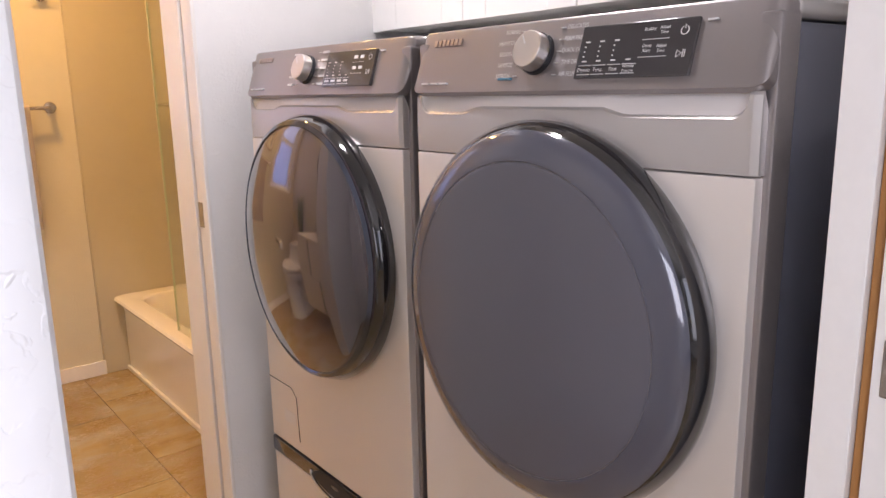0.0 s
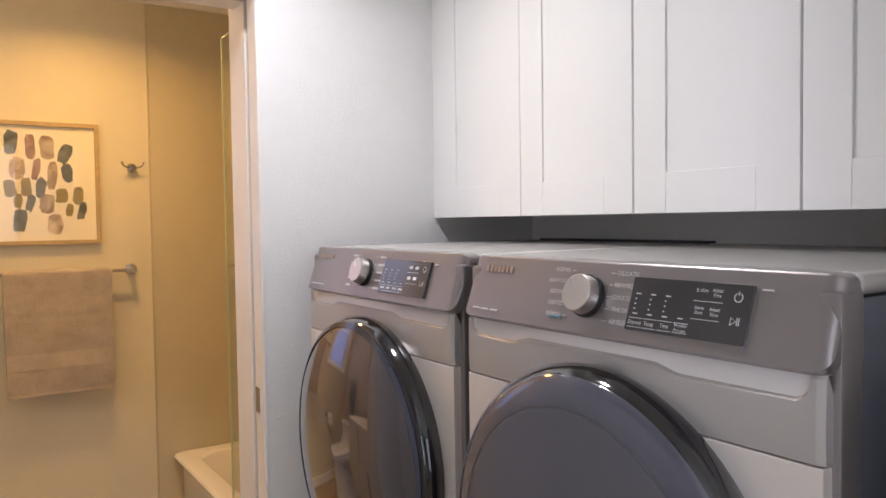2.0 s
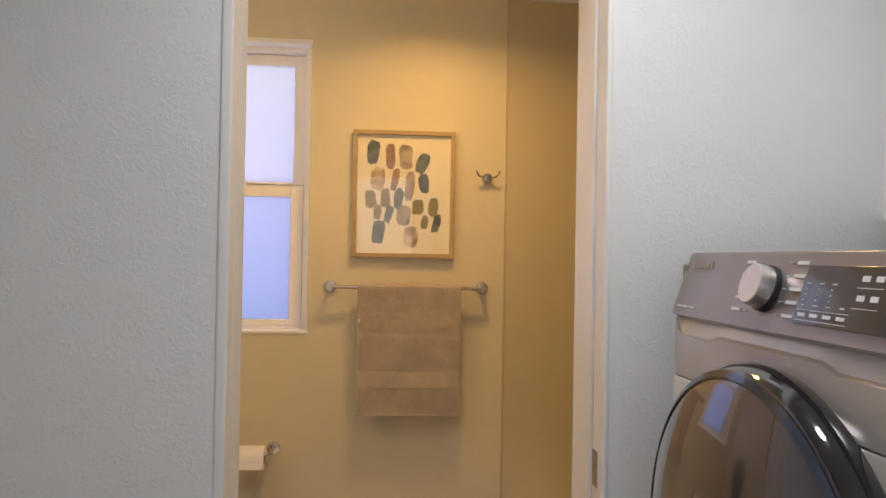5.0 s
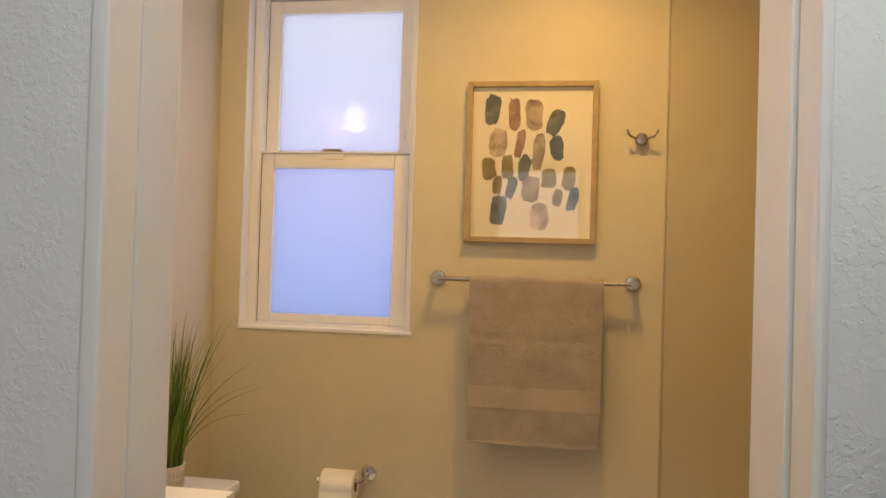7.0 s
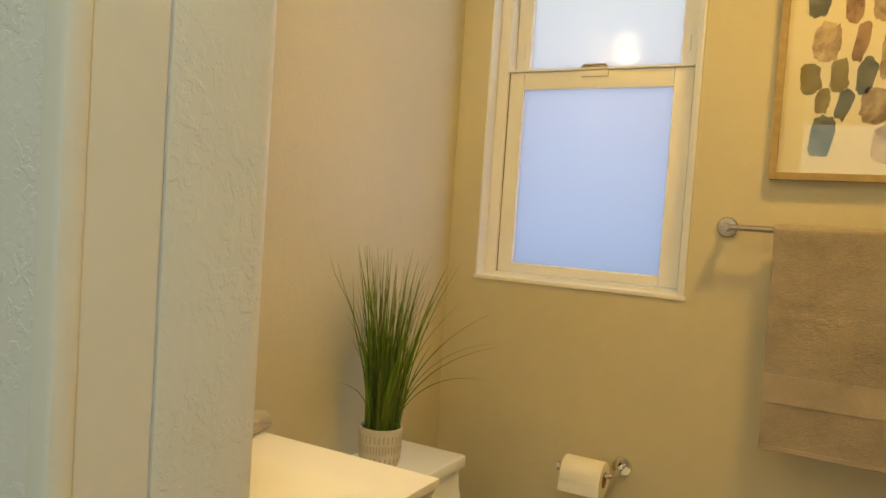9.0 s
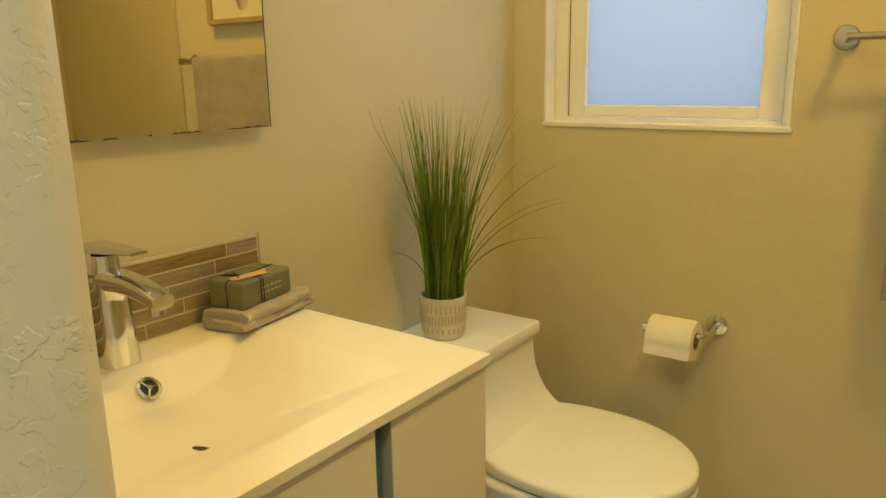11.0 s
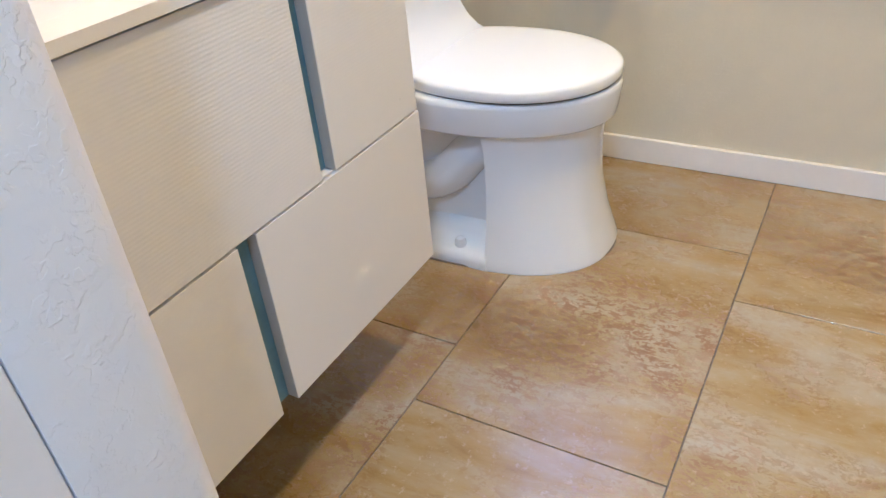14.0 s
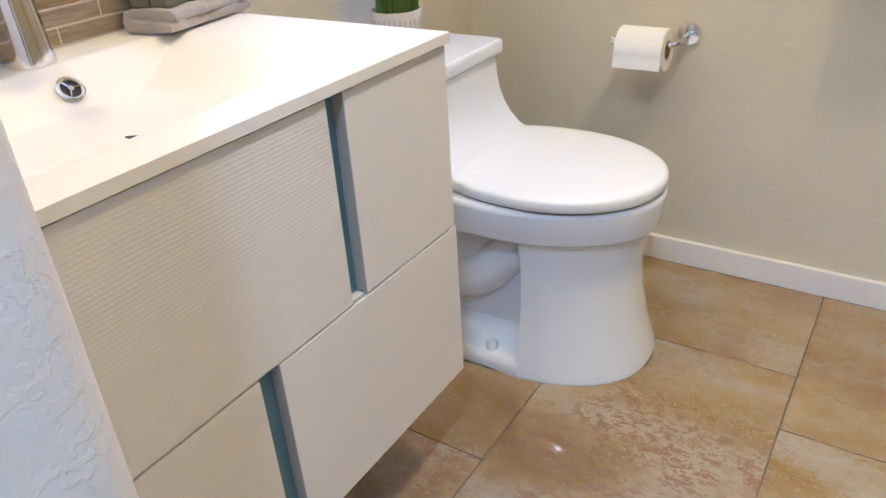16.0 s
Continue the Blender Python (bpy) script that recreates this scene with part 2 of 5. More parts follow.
M_SOIL = mat("dark_foam", (0.025, 0.02, 0.018), 0.9)
M_GRASS = mat("grass_blade", (0.08, 0.16, 0.025), 0.42)


def grass_nodes(m):
    g = node(m, "ShaderNodeNewGeometry")
    c = ramp(m, g.outputs["Random Per Island"], [(0.0, (0.045, 0.11, 0.015)), (0.45, (0.15, 0.25, 0.025)), (0.8, (0.22, 0.31, 0.04)), (0.95, (0.13, 0.12, 0.03))])
    link(m, c, bsdf(m).inputs["Base Color"])
    bsdf(m).inputs["Transmission Weight"].default_value = 0.0


grass_nodes(M_GRASS)
M_SPLASH = mat("wood_look_mosaic", (0.34, 0.26, 0.17), 0.4)


def splash_nodes(m):
    info = node(m, "ShaderNodeObjectInfo")
    base = ramp(m, info.outputs["Random"], [(0.0, (0.27, 0.19, 0.085)), (0.3, (0.36, 0.28, 0.15)), (0.55, (0.31, 0.26, 0.19)), (1.0, (0.42, 0.37, 0.29))])
    vec = coords(m, (1, 7, 90))
    g = ramp(m, noise_tex(m, vec, 2.0, 5, 0.65, 0.5), [(0.3, grey(0.60)), (0.7, grey(1.2))])
    mix = node(m, "ShaderNodeMix")
    mix.data_type, mix.blend_type = "RGBA", "MULTIPLY"
    mix.inputs["Factor"].default_value = 1.0
    link(m, base, mix.inputs[6])
    link(m, g, mix.inputs[7])
    link(m, mix.outputs[2], bsdf(m).inputs["Base Color"])


splash_nodes(M_SPLASH)
M_SPLASHGROUT = mat("pale_grout", (0.62, 0.56, 0.46), 0.8)

# window glass: etched pane that scatters the daylight; clear panes elsewhere
def frost(name, color):
    m = bpy.data.materials.new(name)
    m.use_nodes = True
    t = m.node_tree
    t.nodes.remove(t.nodes["Principled BSDF"])
    tr, gl, mx = (t.nodes.new(k) for k in ("ShaderNodeBsdfTranslucent", "ShaderNodeBsdfGlossy", "ShaderNodeMixShader"))
    tr.inputs["Color"].default_value = (*color, 1)
    gl.inputs["Roughness"].default_value = 0.06
    mx.inputs[0].default_value = 0.05
    t.links.new(tr.outputs[0], mx.inputs[1])
    t.links.new(gl.outputs[0], mx.inputs[2])
    t.links.new(mx.outputs[0], t.nodes["Material Output"].inputs[0])
    return m


M_FROST = frost("etched_glass", (0.44, 0.43, 0.42))
# lower pane: daylight dimmed by an unbuilt screen is put into the glass colour
M_FROST_LOW = frost("screen_dimmed_glass", (0.405, 0.405, 0.42))


def clear_glass(name, color, gloss):
    m = bpy.data.materials.new(name)
    m.use_nodes = True
    t = m.node_tree
    t.nodes.remove(t.nodes["Principled BSDF"])
    tr, gl, mx, lw, pw, fr = (t.nodes.new(k) for k in ("ShaderNodeBsdfTransparent", "ShaderNodeBsdfGlossy", "ShaderNodeMixShader", "ShaderNodeLayerWeight", "ShaderNodeMath", "ShaderNodeMath"))
    tr.inputs["Color"].default_value = (*color, 1)
    gl.inputs["Roughness"].default_value = gloss
    lw.inputs["Blend"].default_value = 0.5
    pw.operation, fr.operation = "POWER", "MULTIPLY_ADD"
    pw.inputs[1].default_value = 5.0
    fr.inputs[1].default_value, fr.inputs[2].default_value = 0.9, 0.04
    t.links.new(lw.outputs["Facing"], pw.inputs[0])
    t.links.new(pw.outputs[0], fr.inputs[0])
    t.links.new(fr.outputs[0], mx.inputs[0])
    t.links.new(tr.outputs[0], mx.inputs[1])
    t.links.new(gl.outputs[0], mx.inputs[2])
    t.links.new(mx.outputs[0], t.nodes["Material Output"].inputs[0])
    return m


M_CLEAR = clear_glass("clear_glass", (0.97, 0.98, 0.97), 0.01)
M_SHOWER = clear_glass("green_edge_glass", (0.95, 0.97, 0.93), 0.02)
M_SHOWEREDGE = mat("glass_edge_green", (0.60, 0.70, 0.50), 0.15)


# ---- mesh helpers ----
def box(bm, x0, x1, y0, y1, z0, z1, bev=0.0, seg=2):
    made = bmesh.ops.create_cube(bm, size=1.0, matrix=Matrix.Translation(((x0 + x1) / 2, (y0 + y1) / 2, (z0 + z1) / 2)) @ Matrix.Diagonal((abs(x1 - x0), abs(y1 - y0), abs(z1 - z0), 1)))
    if bev:
        edges = {e for v in made["verts"] for e in v.link_edges}
        bmesh.ops.bevel(bm, geom=list(edges), offset=bev, segments=seg, affect="EDGES", profile=0.5)
    return bm


def frame_of(p, q):
    d = (Vector(q) - Vector(p)).normalized()
    a = d.cross(Vector((0, 0, 1)) if abs(d.z) < 0.9 else Vector((1, 0, 0))).normalized()
    return a, d.cross(a), d


def loft(bm, rings, caps=True, closed=True):
    vs = [[bm.verts.new(p) for p in r] for r in rings]
    n = len(vs[0])
    for a, b in zip(vs, vs[1:]):
        for i in range(n if closed else n - 1):
            j = (i + 1) % n
            bm.faces.new((a[i], a[j], b[j], b[i]))
    if caps:
        bm.faces.new(vs[0][::-1])
        bm.faces.new(vs[-1])
    return bm


def cyl(bm, p, q, r, r2=None, seg=24, caps=True):
    a, b, _ = frame_of(p, q)
    r2 = r if r2 is None else r2
    ring = lambda c, k: [Vector(c) + k * (a * math.cos(2 * math.pi * i / seg) + b * math.sin(2 * math.pi * i / seg)) for i in range(seg)]
    return loft(bm, [ring(p, r), ring(q, r2)], caps)


def lathe(bm, prof, m=Matrix(), seg=40, caps=True):
    """Profile of (radius, height) turned about local z, then moved by m."""
    return loft(bm, [[m @ Vector((r * math.cos(2 * math.pi * i / seg), r * math.sin(2 * math.pi * i / seg), z)) for i in range(seg)] for r, z in prof], caps)


def tube(bm, pts, r, seg=8, taper=None):
    rings = []
    pts = [Vector(p) for p in pts]
    for i, p in enumerate(pts):
        a, b, _ = frame_of(pts[max(i - 1, 0)], pts[min(i + 1, len(pts) - 1)])
        k = r if taper is None else r * taper[i]
        rings.append([p + k * (a * math.cos(2 * math.pi * j / seg) + b * math.sin(2 * math.pi * j / seg)) for j in range(seg)])
    return loft(bm, rings)


def weighted(me, sharp):
    """Smooth shading in which large flat faces stay flat: corner normals weighted by face area."""
    me.shade_smooth()
    n = len(me.polygons)
    nrm, areas = np.empty(n * 3), np.empty(n)
    me.polygons.foreach_get("normal", nrm)
    me.polygons.foreach_get("area", areas)
    nrm = nrm.reshape(-1, 3)
    around = [[] for _ in me.vertices]
    for p in me.polygons:
        for v in p.vertices:
            around[v].append(p.index)
    limit, out = math.cos(radians(sharp)), []
    for p in me.polygons:
        a = nrm[p.index]
        for v in p.vertices:
            near = around[v]
            if len(near) == 1:
                out.append(tuple(a))
                continue
            k = np.array([q for q in near if nrm[q] @ a > limit or q == p.index])
            s = (nrm[k] * areas[k, None]).sum(0)
            out.append(tuple(s / max(np.linalg.norm(s), 1e-12)))
    me.normals_split_custom_set(out)


def mesh_ob(name, bm, material, parent=None, sharp=35):
    bmesh.ops.recalc_face_normals(bm, faces=bm.faces[:])
    me = bpy.data.meshes.new(name)
    bm.to_mesh(me)
    bm.free()
    me.materials.append(material)
    weighted(me, sharp)
    ob = new(name, me)
    if parent is not None:
        ob.parent = parent
    return ob


def part(name, bm, material, parent, label="", sharp=35):
    return tagged(mesh_ob(name, bm, material, parent, sharp), label)


def boxpart(name, dims, material, parent, label="", bev=0.002):
    return part(name, box(bmesh.new(), *dims, bev=bev), material, parent, label)


def empty(name, label, category, group=""):
    ob = new(name)
    ob.empty_display_size = 0.05
    return tagged(ob, label, category, group)


def structure(name, dims, material, label, category="wall", bev=0.0):
    return tagged(mesh_ob(name, box(bmesh.new(), *dims, bev=bev), material), label, category, kind="structure")


def text_part(words, size, m, material, parent, name="lettering", stretch=1.0):
    """Built-in font, turned into a flat mesh. Local x runs along the words, local z out of the face."""
    cu = bpy.data.curves.new(name, "FONT")
    cu.body, cu.size, cu.align_x, cu.align_y = words, size, "CENTER", "CENTER"
    cu.resolution_u = 2
    tmp = bpy.data.objects.new(name, cu)
    me = bpy.data.meshes.new_from_object(tmp)
    bpy.data.objects.remove(tmp)
    me.transform(m @ Matrix.Diagonal((stretch, 1, 1, 1)))
    me.materials.clear()
    me.materials.append(material)
    ob = new(name, me)
    ob.parent = parent
    return ob


# ---- the large structure ----
XL, XR = -0.536, 1.75          # bathroom, left and right
YD0, YD1 = 1.95, 2.105         # wall with the doorway
YB = 3.63                      # back wall of the bathroom
ZC = 2.41
JL, JR = 0.160, 0.823          # faces of the door jambs
HEAD = 1.975

# floors
floor_bath = structure("floor_bath", (XL - 0.1, XR + 0.1, YD0 + 0.02, YB + 0.1, -0.12, -0.003), M_GROUT, "dark grout bed under the bathroom floor tiles", "floor")
floor_hall = structure("floor_hall", (-1.3, XR + 0.1, -2.9, YD0 + 0.02, -0.12, 0.0), M_TILE, "tan rust-mottled slate-look hallway floor", "floor")

# wall with the doorway: left piece with a plastered, rounded inner end, right piece, head
bm = bmesh.new()
R0 = 0.022
prof = [(-1.3, YD0), (JL - 0.012, YD0), (JL - 0.012, 2.0122), (JL + 0.0005, 2.0125), (JL + 0.003, 2.030)]
prof += [(JL + 0.003 - R0 + R0 * math.cos(a), YD1 - R0 + R0 * math.sin(a)) for a in np.linspace(0, math.pi / 2, 7)]
prof += [(-1.3, YD1)]
loft(bm, [[(x, y, 0) for x, y in prof], [(x, y, ZC) for x, y in prof]])
wall_door_left = tagged(mesh_ob("wall_door_left", bm, M_HALL, sharp=40), "white skip-trowelled plaster wall with a rounded end at the doorway", "wall", kind="structure")
bm = box(bmesh.new(), JR + 0.028, XR + 0.05, YD0, YD1, 0, ZC)
box(bm, JR + 0.0102, JR + 0.0282, YD0, 1.9712, 0, HEAD + 0.02)
tagged(mesh_ob("wall_door_right", bm, M_HALL), "white skip-trowelled plaster wall between doorway and laundry alcove", "wall", kind="structure")
wall_door_head = structure("wall_door_head", (JL - 0.012, JR + 0.028, YD0, YD1, HEAD + 0.02, ZC), M_HALL, "white plaster over the doorway")

# bathroom walls; the back wall is pierced by the window
WX0, WX1, WZ0, WZ1 = -0.447, 0.138, 1.022, 2.182
wall_left = structure("wall_bath_left", (XL - 0.12, XL, YD1, YB + 0.15, 0, ZC), M_BATH, "greige painted plaster wall behind the vanity and toilet")
wall_right = structure("wall_bath_right", (XR, XR + 0.1, YD1, YB + 0.15, 0, ZC), M_SURROUND, "beige shower surround wall behind the tub")
back = empty("wall_bath_back", "greige painted plaster back wall pierced by a window", "wall")
back["kind"] = "structure"
for dims in ((XL - 0.12, WX0, YB, YB + 0.15, 0, ZC), (WX1, XR + 0.1, YB, YB + 0.15, 0, ZC), (WX0, WX1, YB, YB + 0.15, 0, WZ0), (WX0, WX1, YB, YB + 0.15, WZ1, ZC)):
    boxpart("wall_piece", dims, M_BATH, back, bev=0)
surround = structure("shower_surround_panel", (0.9255, XR, YB - 0.008, YB, 0.0, ZC), M_SURROUND, "smooth beige panel lining the tub alcove", "wall panel", 0.003)
structure("surround_edge_trim", (0.920, 0.9252, YB - 0.010, YB, 0.067, ZC - 0.031), M_SURROUND, "thin pale trim at the edge of the tub alcove lining", "trim", 0.002)
surround_front = structure("shower_surround_end", (1.03, XR, YD1, YD1 + 0.008, 0.0, ZC), M_SURROUND, "smooth beige panel lining the tub alcove end", "wall panel", 0.003)

# ceilings: white boards with open joints in the bathroom, plain in the hall
bm = bmesh.new()
box(bm, XL - 0.1, XR + 0.1, YD1, YB + 0.1, ZC + 0.012, ZC + 0.1)
x = XL - 0.06
while x < XR:
    box(bm, x, x + 0.127, YD1, YB + 0.02, ZC, ZC + 0.014, 0.004, 1)
    x += 0.131
tagged(mesh_ob("ceiling_bath", bm, M_CEIL), "white painted tongue-and-groove board ceiling", "ceiling", kind="structure")
structure("ceiling_hall", (-1.3, XR + 0.1, -2.9, YD1, ZC, ZC + 0.1), M_CEIL, "plain white hallway ceiling", "ceiling")
bm = bmesh.new()
box(bm, XL, XR, YB - 0.022, YB - 0.0005, ZC - 0.03, ZC - 0.0005, 0.006)
tagged(mesh_ob("crown_trim", bm, M_TRIM), "narrow white moulding under the ceiling", "trim", kind="structure")

# baseboards
for name, dims in (("baseboard_back", (-0.5, 0.928, YB - 0.014, YB - 0.0005, 0.0005, 0.066)), ("baseboard_left", (XL + 0.0005, XL + 0.014, YD1 + 0.01, YB - 0.016, 0.0005, 0.066))):
    structure(name, dims, M_TRIM, "white painted baseboard against the wall", "baseboard", 0.003)

# hall and laundry alcove
ALC0, ALC1 = 0.385, 1.94
bm = bmesh.new()
box(bm, -1.3, 0.132, 0.268, 0.385, 0, ZC)
box(bm, 0.130, 0.146, 0.264, 0.389, 0, ZC, 0.005)
tagged(mesh_ob("wall_hall_corner", bm, M_HALL), "white plaster wall end with a rounded corner bead in the hallway", "wall", kind="structure")
# unseen wall set close in to bounce lamp light onto the machines
structure("wall_hall_bounce", (-0.57, -0.45, 0.385, YD0, 0, ZC), M_HALL, "assumed white plaster hallway wall out of view")
structure("wall_hall_far_left", (-1.42, -1.3, -0.2, YD1, 0, ZC), M_HALL, "assumed white plaster hallway wall out of view")
# side wall and its opening are assumed, out of view, for the fill lamp
side = empty("wall_hall_side", "assumed white plaster wall out of view, open for the side fill lamp", "wall")
side["kind"] = "structure"
for dims in ((-1.42, -1.3, -2.9, -1.6, 0, ZC), (-1.42, -1.3, -1.6, -0.2, 0, 0.9), (-1.42, -1.3, -1.6, -0.2, 2.2, ZC)):
    boxpart("wall_piece", dims, M_HALL, side, bev=0)
# rear wall is assumed and unseen; its opening lets the back daylight in
rear = empty("wall_hall_rear", "assumed white plaster wall out of view, open for the back daylight", "wall")
rear["kind"] = "structure"
for dims in ((-1.42, -0.6, -3.0, -2.88, 0, ZC), (0.8, 1.85, -3.0, -2.88, 0, ZC), (-0.6, 0.8, -3.0, -2.88, 0, 0.5), (-0.6, 0.8, -3.0, -2.88, 2.32, ZC)):
    boxpart("wall_piece", dims, M_HALL, rear, bev=0)
structure("wall_alcove_back", (1.72, 1.85, -2.9, YD0, 0, ZC), M_HALL, "white plaster wall behind the laundry machines")
structure("wall_alcove_near", (0.905, 1.72, 0.30, ALC0, 0, ZC), M_HALL, "white plaster side wall of the laundry alcove")
structure("wall_hall_right", (0.862, 0.97, -2.9, 0.268, 0, ZC), M_HALL, "assumed white plaster hallway wall out of view beside the closet")


# door jambs of the bathroom (pocket door), with strike plate
def jamb(name, label, pieces):
    top = empty(name, label, "door frame")
    top["kind"] = "structure"
    for n, dims, material in pieces:
        boxpart(n, dims, material, top, bev=0.0045 if n == "edge_bead" else 0.0025)
    return top


jamb("door_frame_left", "white painted door jamb let into the plaster", [
    ("jamb_board", (JL - 0.0118, JL, YD0 + 0.006, 2.012, 0, HEAD + 0.02), M_TRIM),
    ("edge_bead", (JL - 0.016, JL + 0.004, YD0 - 0.004, YD0 + 0.012, 0, HEAD + 0.02), M_TRIM)])
right_jamb = jamb("door_frame_right", "white painted split pocket door jamb with a strike plate", [
    ("jamb_board", (JR, JR + 0.028, 2.034, 2.158, 0, HEAD + 0.02), M_TRIM),
    ("jamb_groove", (JR + 0.012, JR + 0.0275, 2.012, 2.034, 0, HEAD + 0.02), M_RUBBER_SHADE),
    ("jamb_strip", (JR, JR + 0.0275, 1.972, 2.012, 0, HEAD + 0.02), M_TRIM),
    ("edge_bead", (JR - 0.002, JR + 0.0100, YD0 - 0.005, 1.9718, 0, HEAD + 0.02), M_TRIM)])
boxpart("strike_plate", (JR - 0.0015, JR + 0.004, 1.978, 2.008, 0.912, 0.978), M_NICKEL, right_jamb, "dull metal strike plate", 0.001)
jamb("door_frame_head", "white painted head jamb over the doorway", [
    ("head_board", (JL, JR, 2.034, 2.12, HEAD, HEAD + 0.0195), M_TRIM),
    ("head_strip", (JL, JR, YD0 - 0.002, 2.008, HEAD, HEAD + 0.0195), M_TRIM)])

# closet jamb beside the dryer: painted board, bare wood joint, door edge with latch plate
closet = jamb("closet_frame", "cream painted closet jamb with a bare wood joint", [
    ("jamb_board", (0.852, 0.90, 0.400, 0.439, 0, ZC - 0.001), M_TRIM),
    ("wood_joint", (0.862, 0.90, 0.388, 0.3995, 0, ZC - 0.001), M_WOODEDGE)])
closet_door = empty("closet_door", "white closet door edge with a steel latch plate", "door")
boxpart("door_leaf", (0.852, 0.89, 0.27, 0.387, 0.01, 2.03), M_TRIM, closet_door)
plate = boxpart("latch_plate", (0.8495, 0.8535, 0.352, 0.378, 0.955, 1.012), M_NICKEL, closet_door, "steel latch plate")
boxpart("latch_slot", (0.8487, 0.851, 0.361, 0.367, 0.970, 0.998), M_RUBBER_SHADE, plate, "dark keyhole slot", 0.0005)

# ---- window: double-hung, etched panes ----
win = empty("window_1", "white double-hung window with etched glass panes", "window")
win["kind"] = "structure"


def rim(bm, x0, x1, z0, z1, y0, y1, wl, wr, wb, wt, bev=0.003):
    box(bm, x0, x0 + wl, y0, y1, z0, z1, bev)
    box(bm, x1 - wr, x1, y0, y1, z0, z1, bev)
    box(bm, x0 + wl, x1 - wr, y0, y1, z0, z0 + wb, bev)
    box(bm, x0 + wl, x1 - wr, y0, y1, z1 - wt, z1, bev)
    return bm


bm = rim(bmesh.new(), WX0 + 0.0005, WX1 - 0.0005, WZ0 + 0.0005, WZ1 - 0.0005, YB - 0.001, YB + 0.0498, 0.006, 0.006, 0.005, 0.006, 0.0015)
part("reveal_lining", bm, M_VINYL, win, "white lining of the recess")
bm = rim(bmesh.new(), WX0 + 0.0005, WX1 - 0.0005, WZ0 + 0.0005, WZ1 - 0.0005, YB + 0.050, YB + 0.135, 0.038, 0.029, 0.018, 0.034)
part("window_frame", bm, M_VINYL, win)
boxpart("window_sill", (WX0 - 0.002, WX1 + 0.004, YB - 0.005, YB + 0.0495, WZ0 - 0.003, WZ0 + 0.008), M_VINYL, win, "white sill")
boxpart("head_casing", (WX0 - 0.002, WX1 + 0.004, YB - 0.008, YB + 0.0495, WZ1 - 0.016, WZ1 + 0.004), M_VINYL, win)
SX0, SX1, SY = WX0 + 0.040, WX1 - 0.031, YB + 0.060
bm = rim(bmesh.new(), SX0, SX1, WZ0 + 0.020, 1.612, SY, SY + 0.030, 0.045, 0.050, 0.027, 0.049)
lower = part("lower_sash", bm, M_VINYL, win)
bm = rim(bmesh.new(), SX0 - 0.001, SX1 + 0.001, 1.610, WZ1 - 0.036, SY + 0.034, SY + 0.064, 0.045, 0.046, 0.016, 0.045)
upper = part("upper_sash", bm, M_VINYL, win)
p1 = boxpart("pane", (SX0 + 0.040, SX1 - 0.045, SY + 0.014, SY + 0.019, WZ0 + 0.042, 1.568), M_FROST_LOW, lower, "etched glass tinted for daylight dimmed by an insect screen", 0)
p2 = boxpart("pane", (SX0 + 0.040, SX1 - 0.040, SY + 0.048, SY + 0.053, 1.620, WZ1 - 0.078), M_FROST, upper, "etched glass", 0)
p1.visible_shadow = p2.visible_shadow = False
bm = rim(bmesh.new(), SX0 + 0.042, SX1 - 0.047, WZ0 + 0.044, 1.566, SY + 0.0105, SY + 0.0138, 0.0035, 0.0035, 0.0035, 0.0035, 0.001)
part("glazing_bead", bm, M_VINYL, lower)
# shade between sash and frame, as dark strips
bm = bmesh.new()
box(bm, SX0 - 0.0018, SX0 - 0.0004, SY + 0.001, SY + 0.028, WZ0 + 0.020, 1.611)
box(bm, SX1 + 0.0004, SX1 + 0.0018, SY + 0.001, SY + 0.028, WZ0 + 0.020, 1.611)
part("track_gap", bm, M_RUBBER_SHADE, win, "dark strips for the shade in the narrow sash track gaps")
boxpart("meeting_rail_lip", (SX0, SX1, SY - 0.008, SY + 0.032, 1.6125, 1.618), M_VINYL, lower, bev=0.001)
lock = boxpart("sash_lock", (-0.195, -0.119, SY - 0.006, SY + 0.024, 1.6185, 1.6235), M_NICKEL, lower, "brushed nickel sash lock", 0.002)
boxpart("lock_lever", (-0.19, -0.124, SY - 0.008, SY + 0.004, 1.6238, 1.6285), M_NICKEL, lock, "", 0.002)
boxpart("lift_plate", (-0.193, -0.117, SY - 0.006, SY - 0.0002, 1.594, 1.6115), M_VINYL, lower, bev=0.002)
for x0 in (SX0 + 0.022, SX1 - 0.028):
    boxpart("tilt_latch", (x0, x0 + 0.006, SY + 0.030, SY + 0.0345, 1.66, 1.70), M_VINYL, upper, bev=0.001)

# plain glow of the overcast garden side, outside the window
M_OUT = bpy.data.materials.new("outside_glow")
M_OUT.use_nodes = True
_t = M_OUT.node_tree
_t.nodes.remove(_t.nodes["Principled BSDF"])
_e = _t.nodes.new("ShaderNodeEmission")
_g = _t.nodes.new("ShaderNodeNewGeometry")
_s = _t.nodes.new("ShaderNodeSeparateXYZ")
_r = _t.nodes.new("ShaderNodeMapRange")
_r.inputs["From Min"].default_value, _r.inputs["From Max"].default_value = 1.08, 2.05
_c = _t.nodes.new("ShaderNodeValToRGB")
_c.color_ramp.elements[0].color = (0.30, 0.44, 0.95, 1)
_c.color_ramp.elements[1].color = (0.90, 0.88, 1.0, 1)
_m = _c.color_ramp.elements.new(0.5)
_m.color = (0.62, 0.60, 0.98, 1)
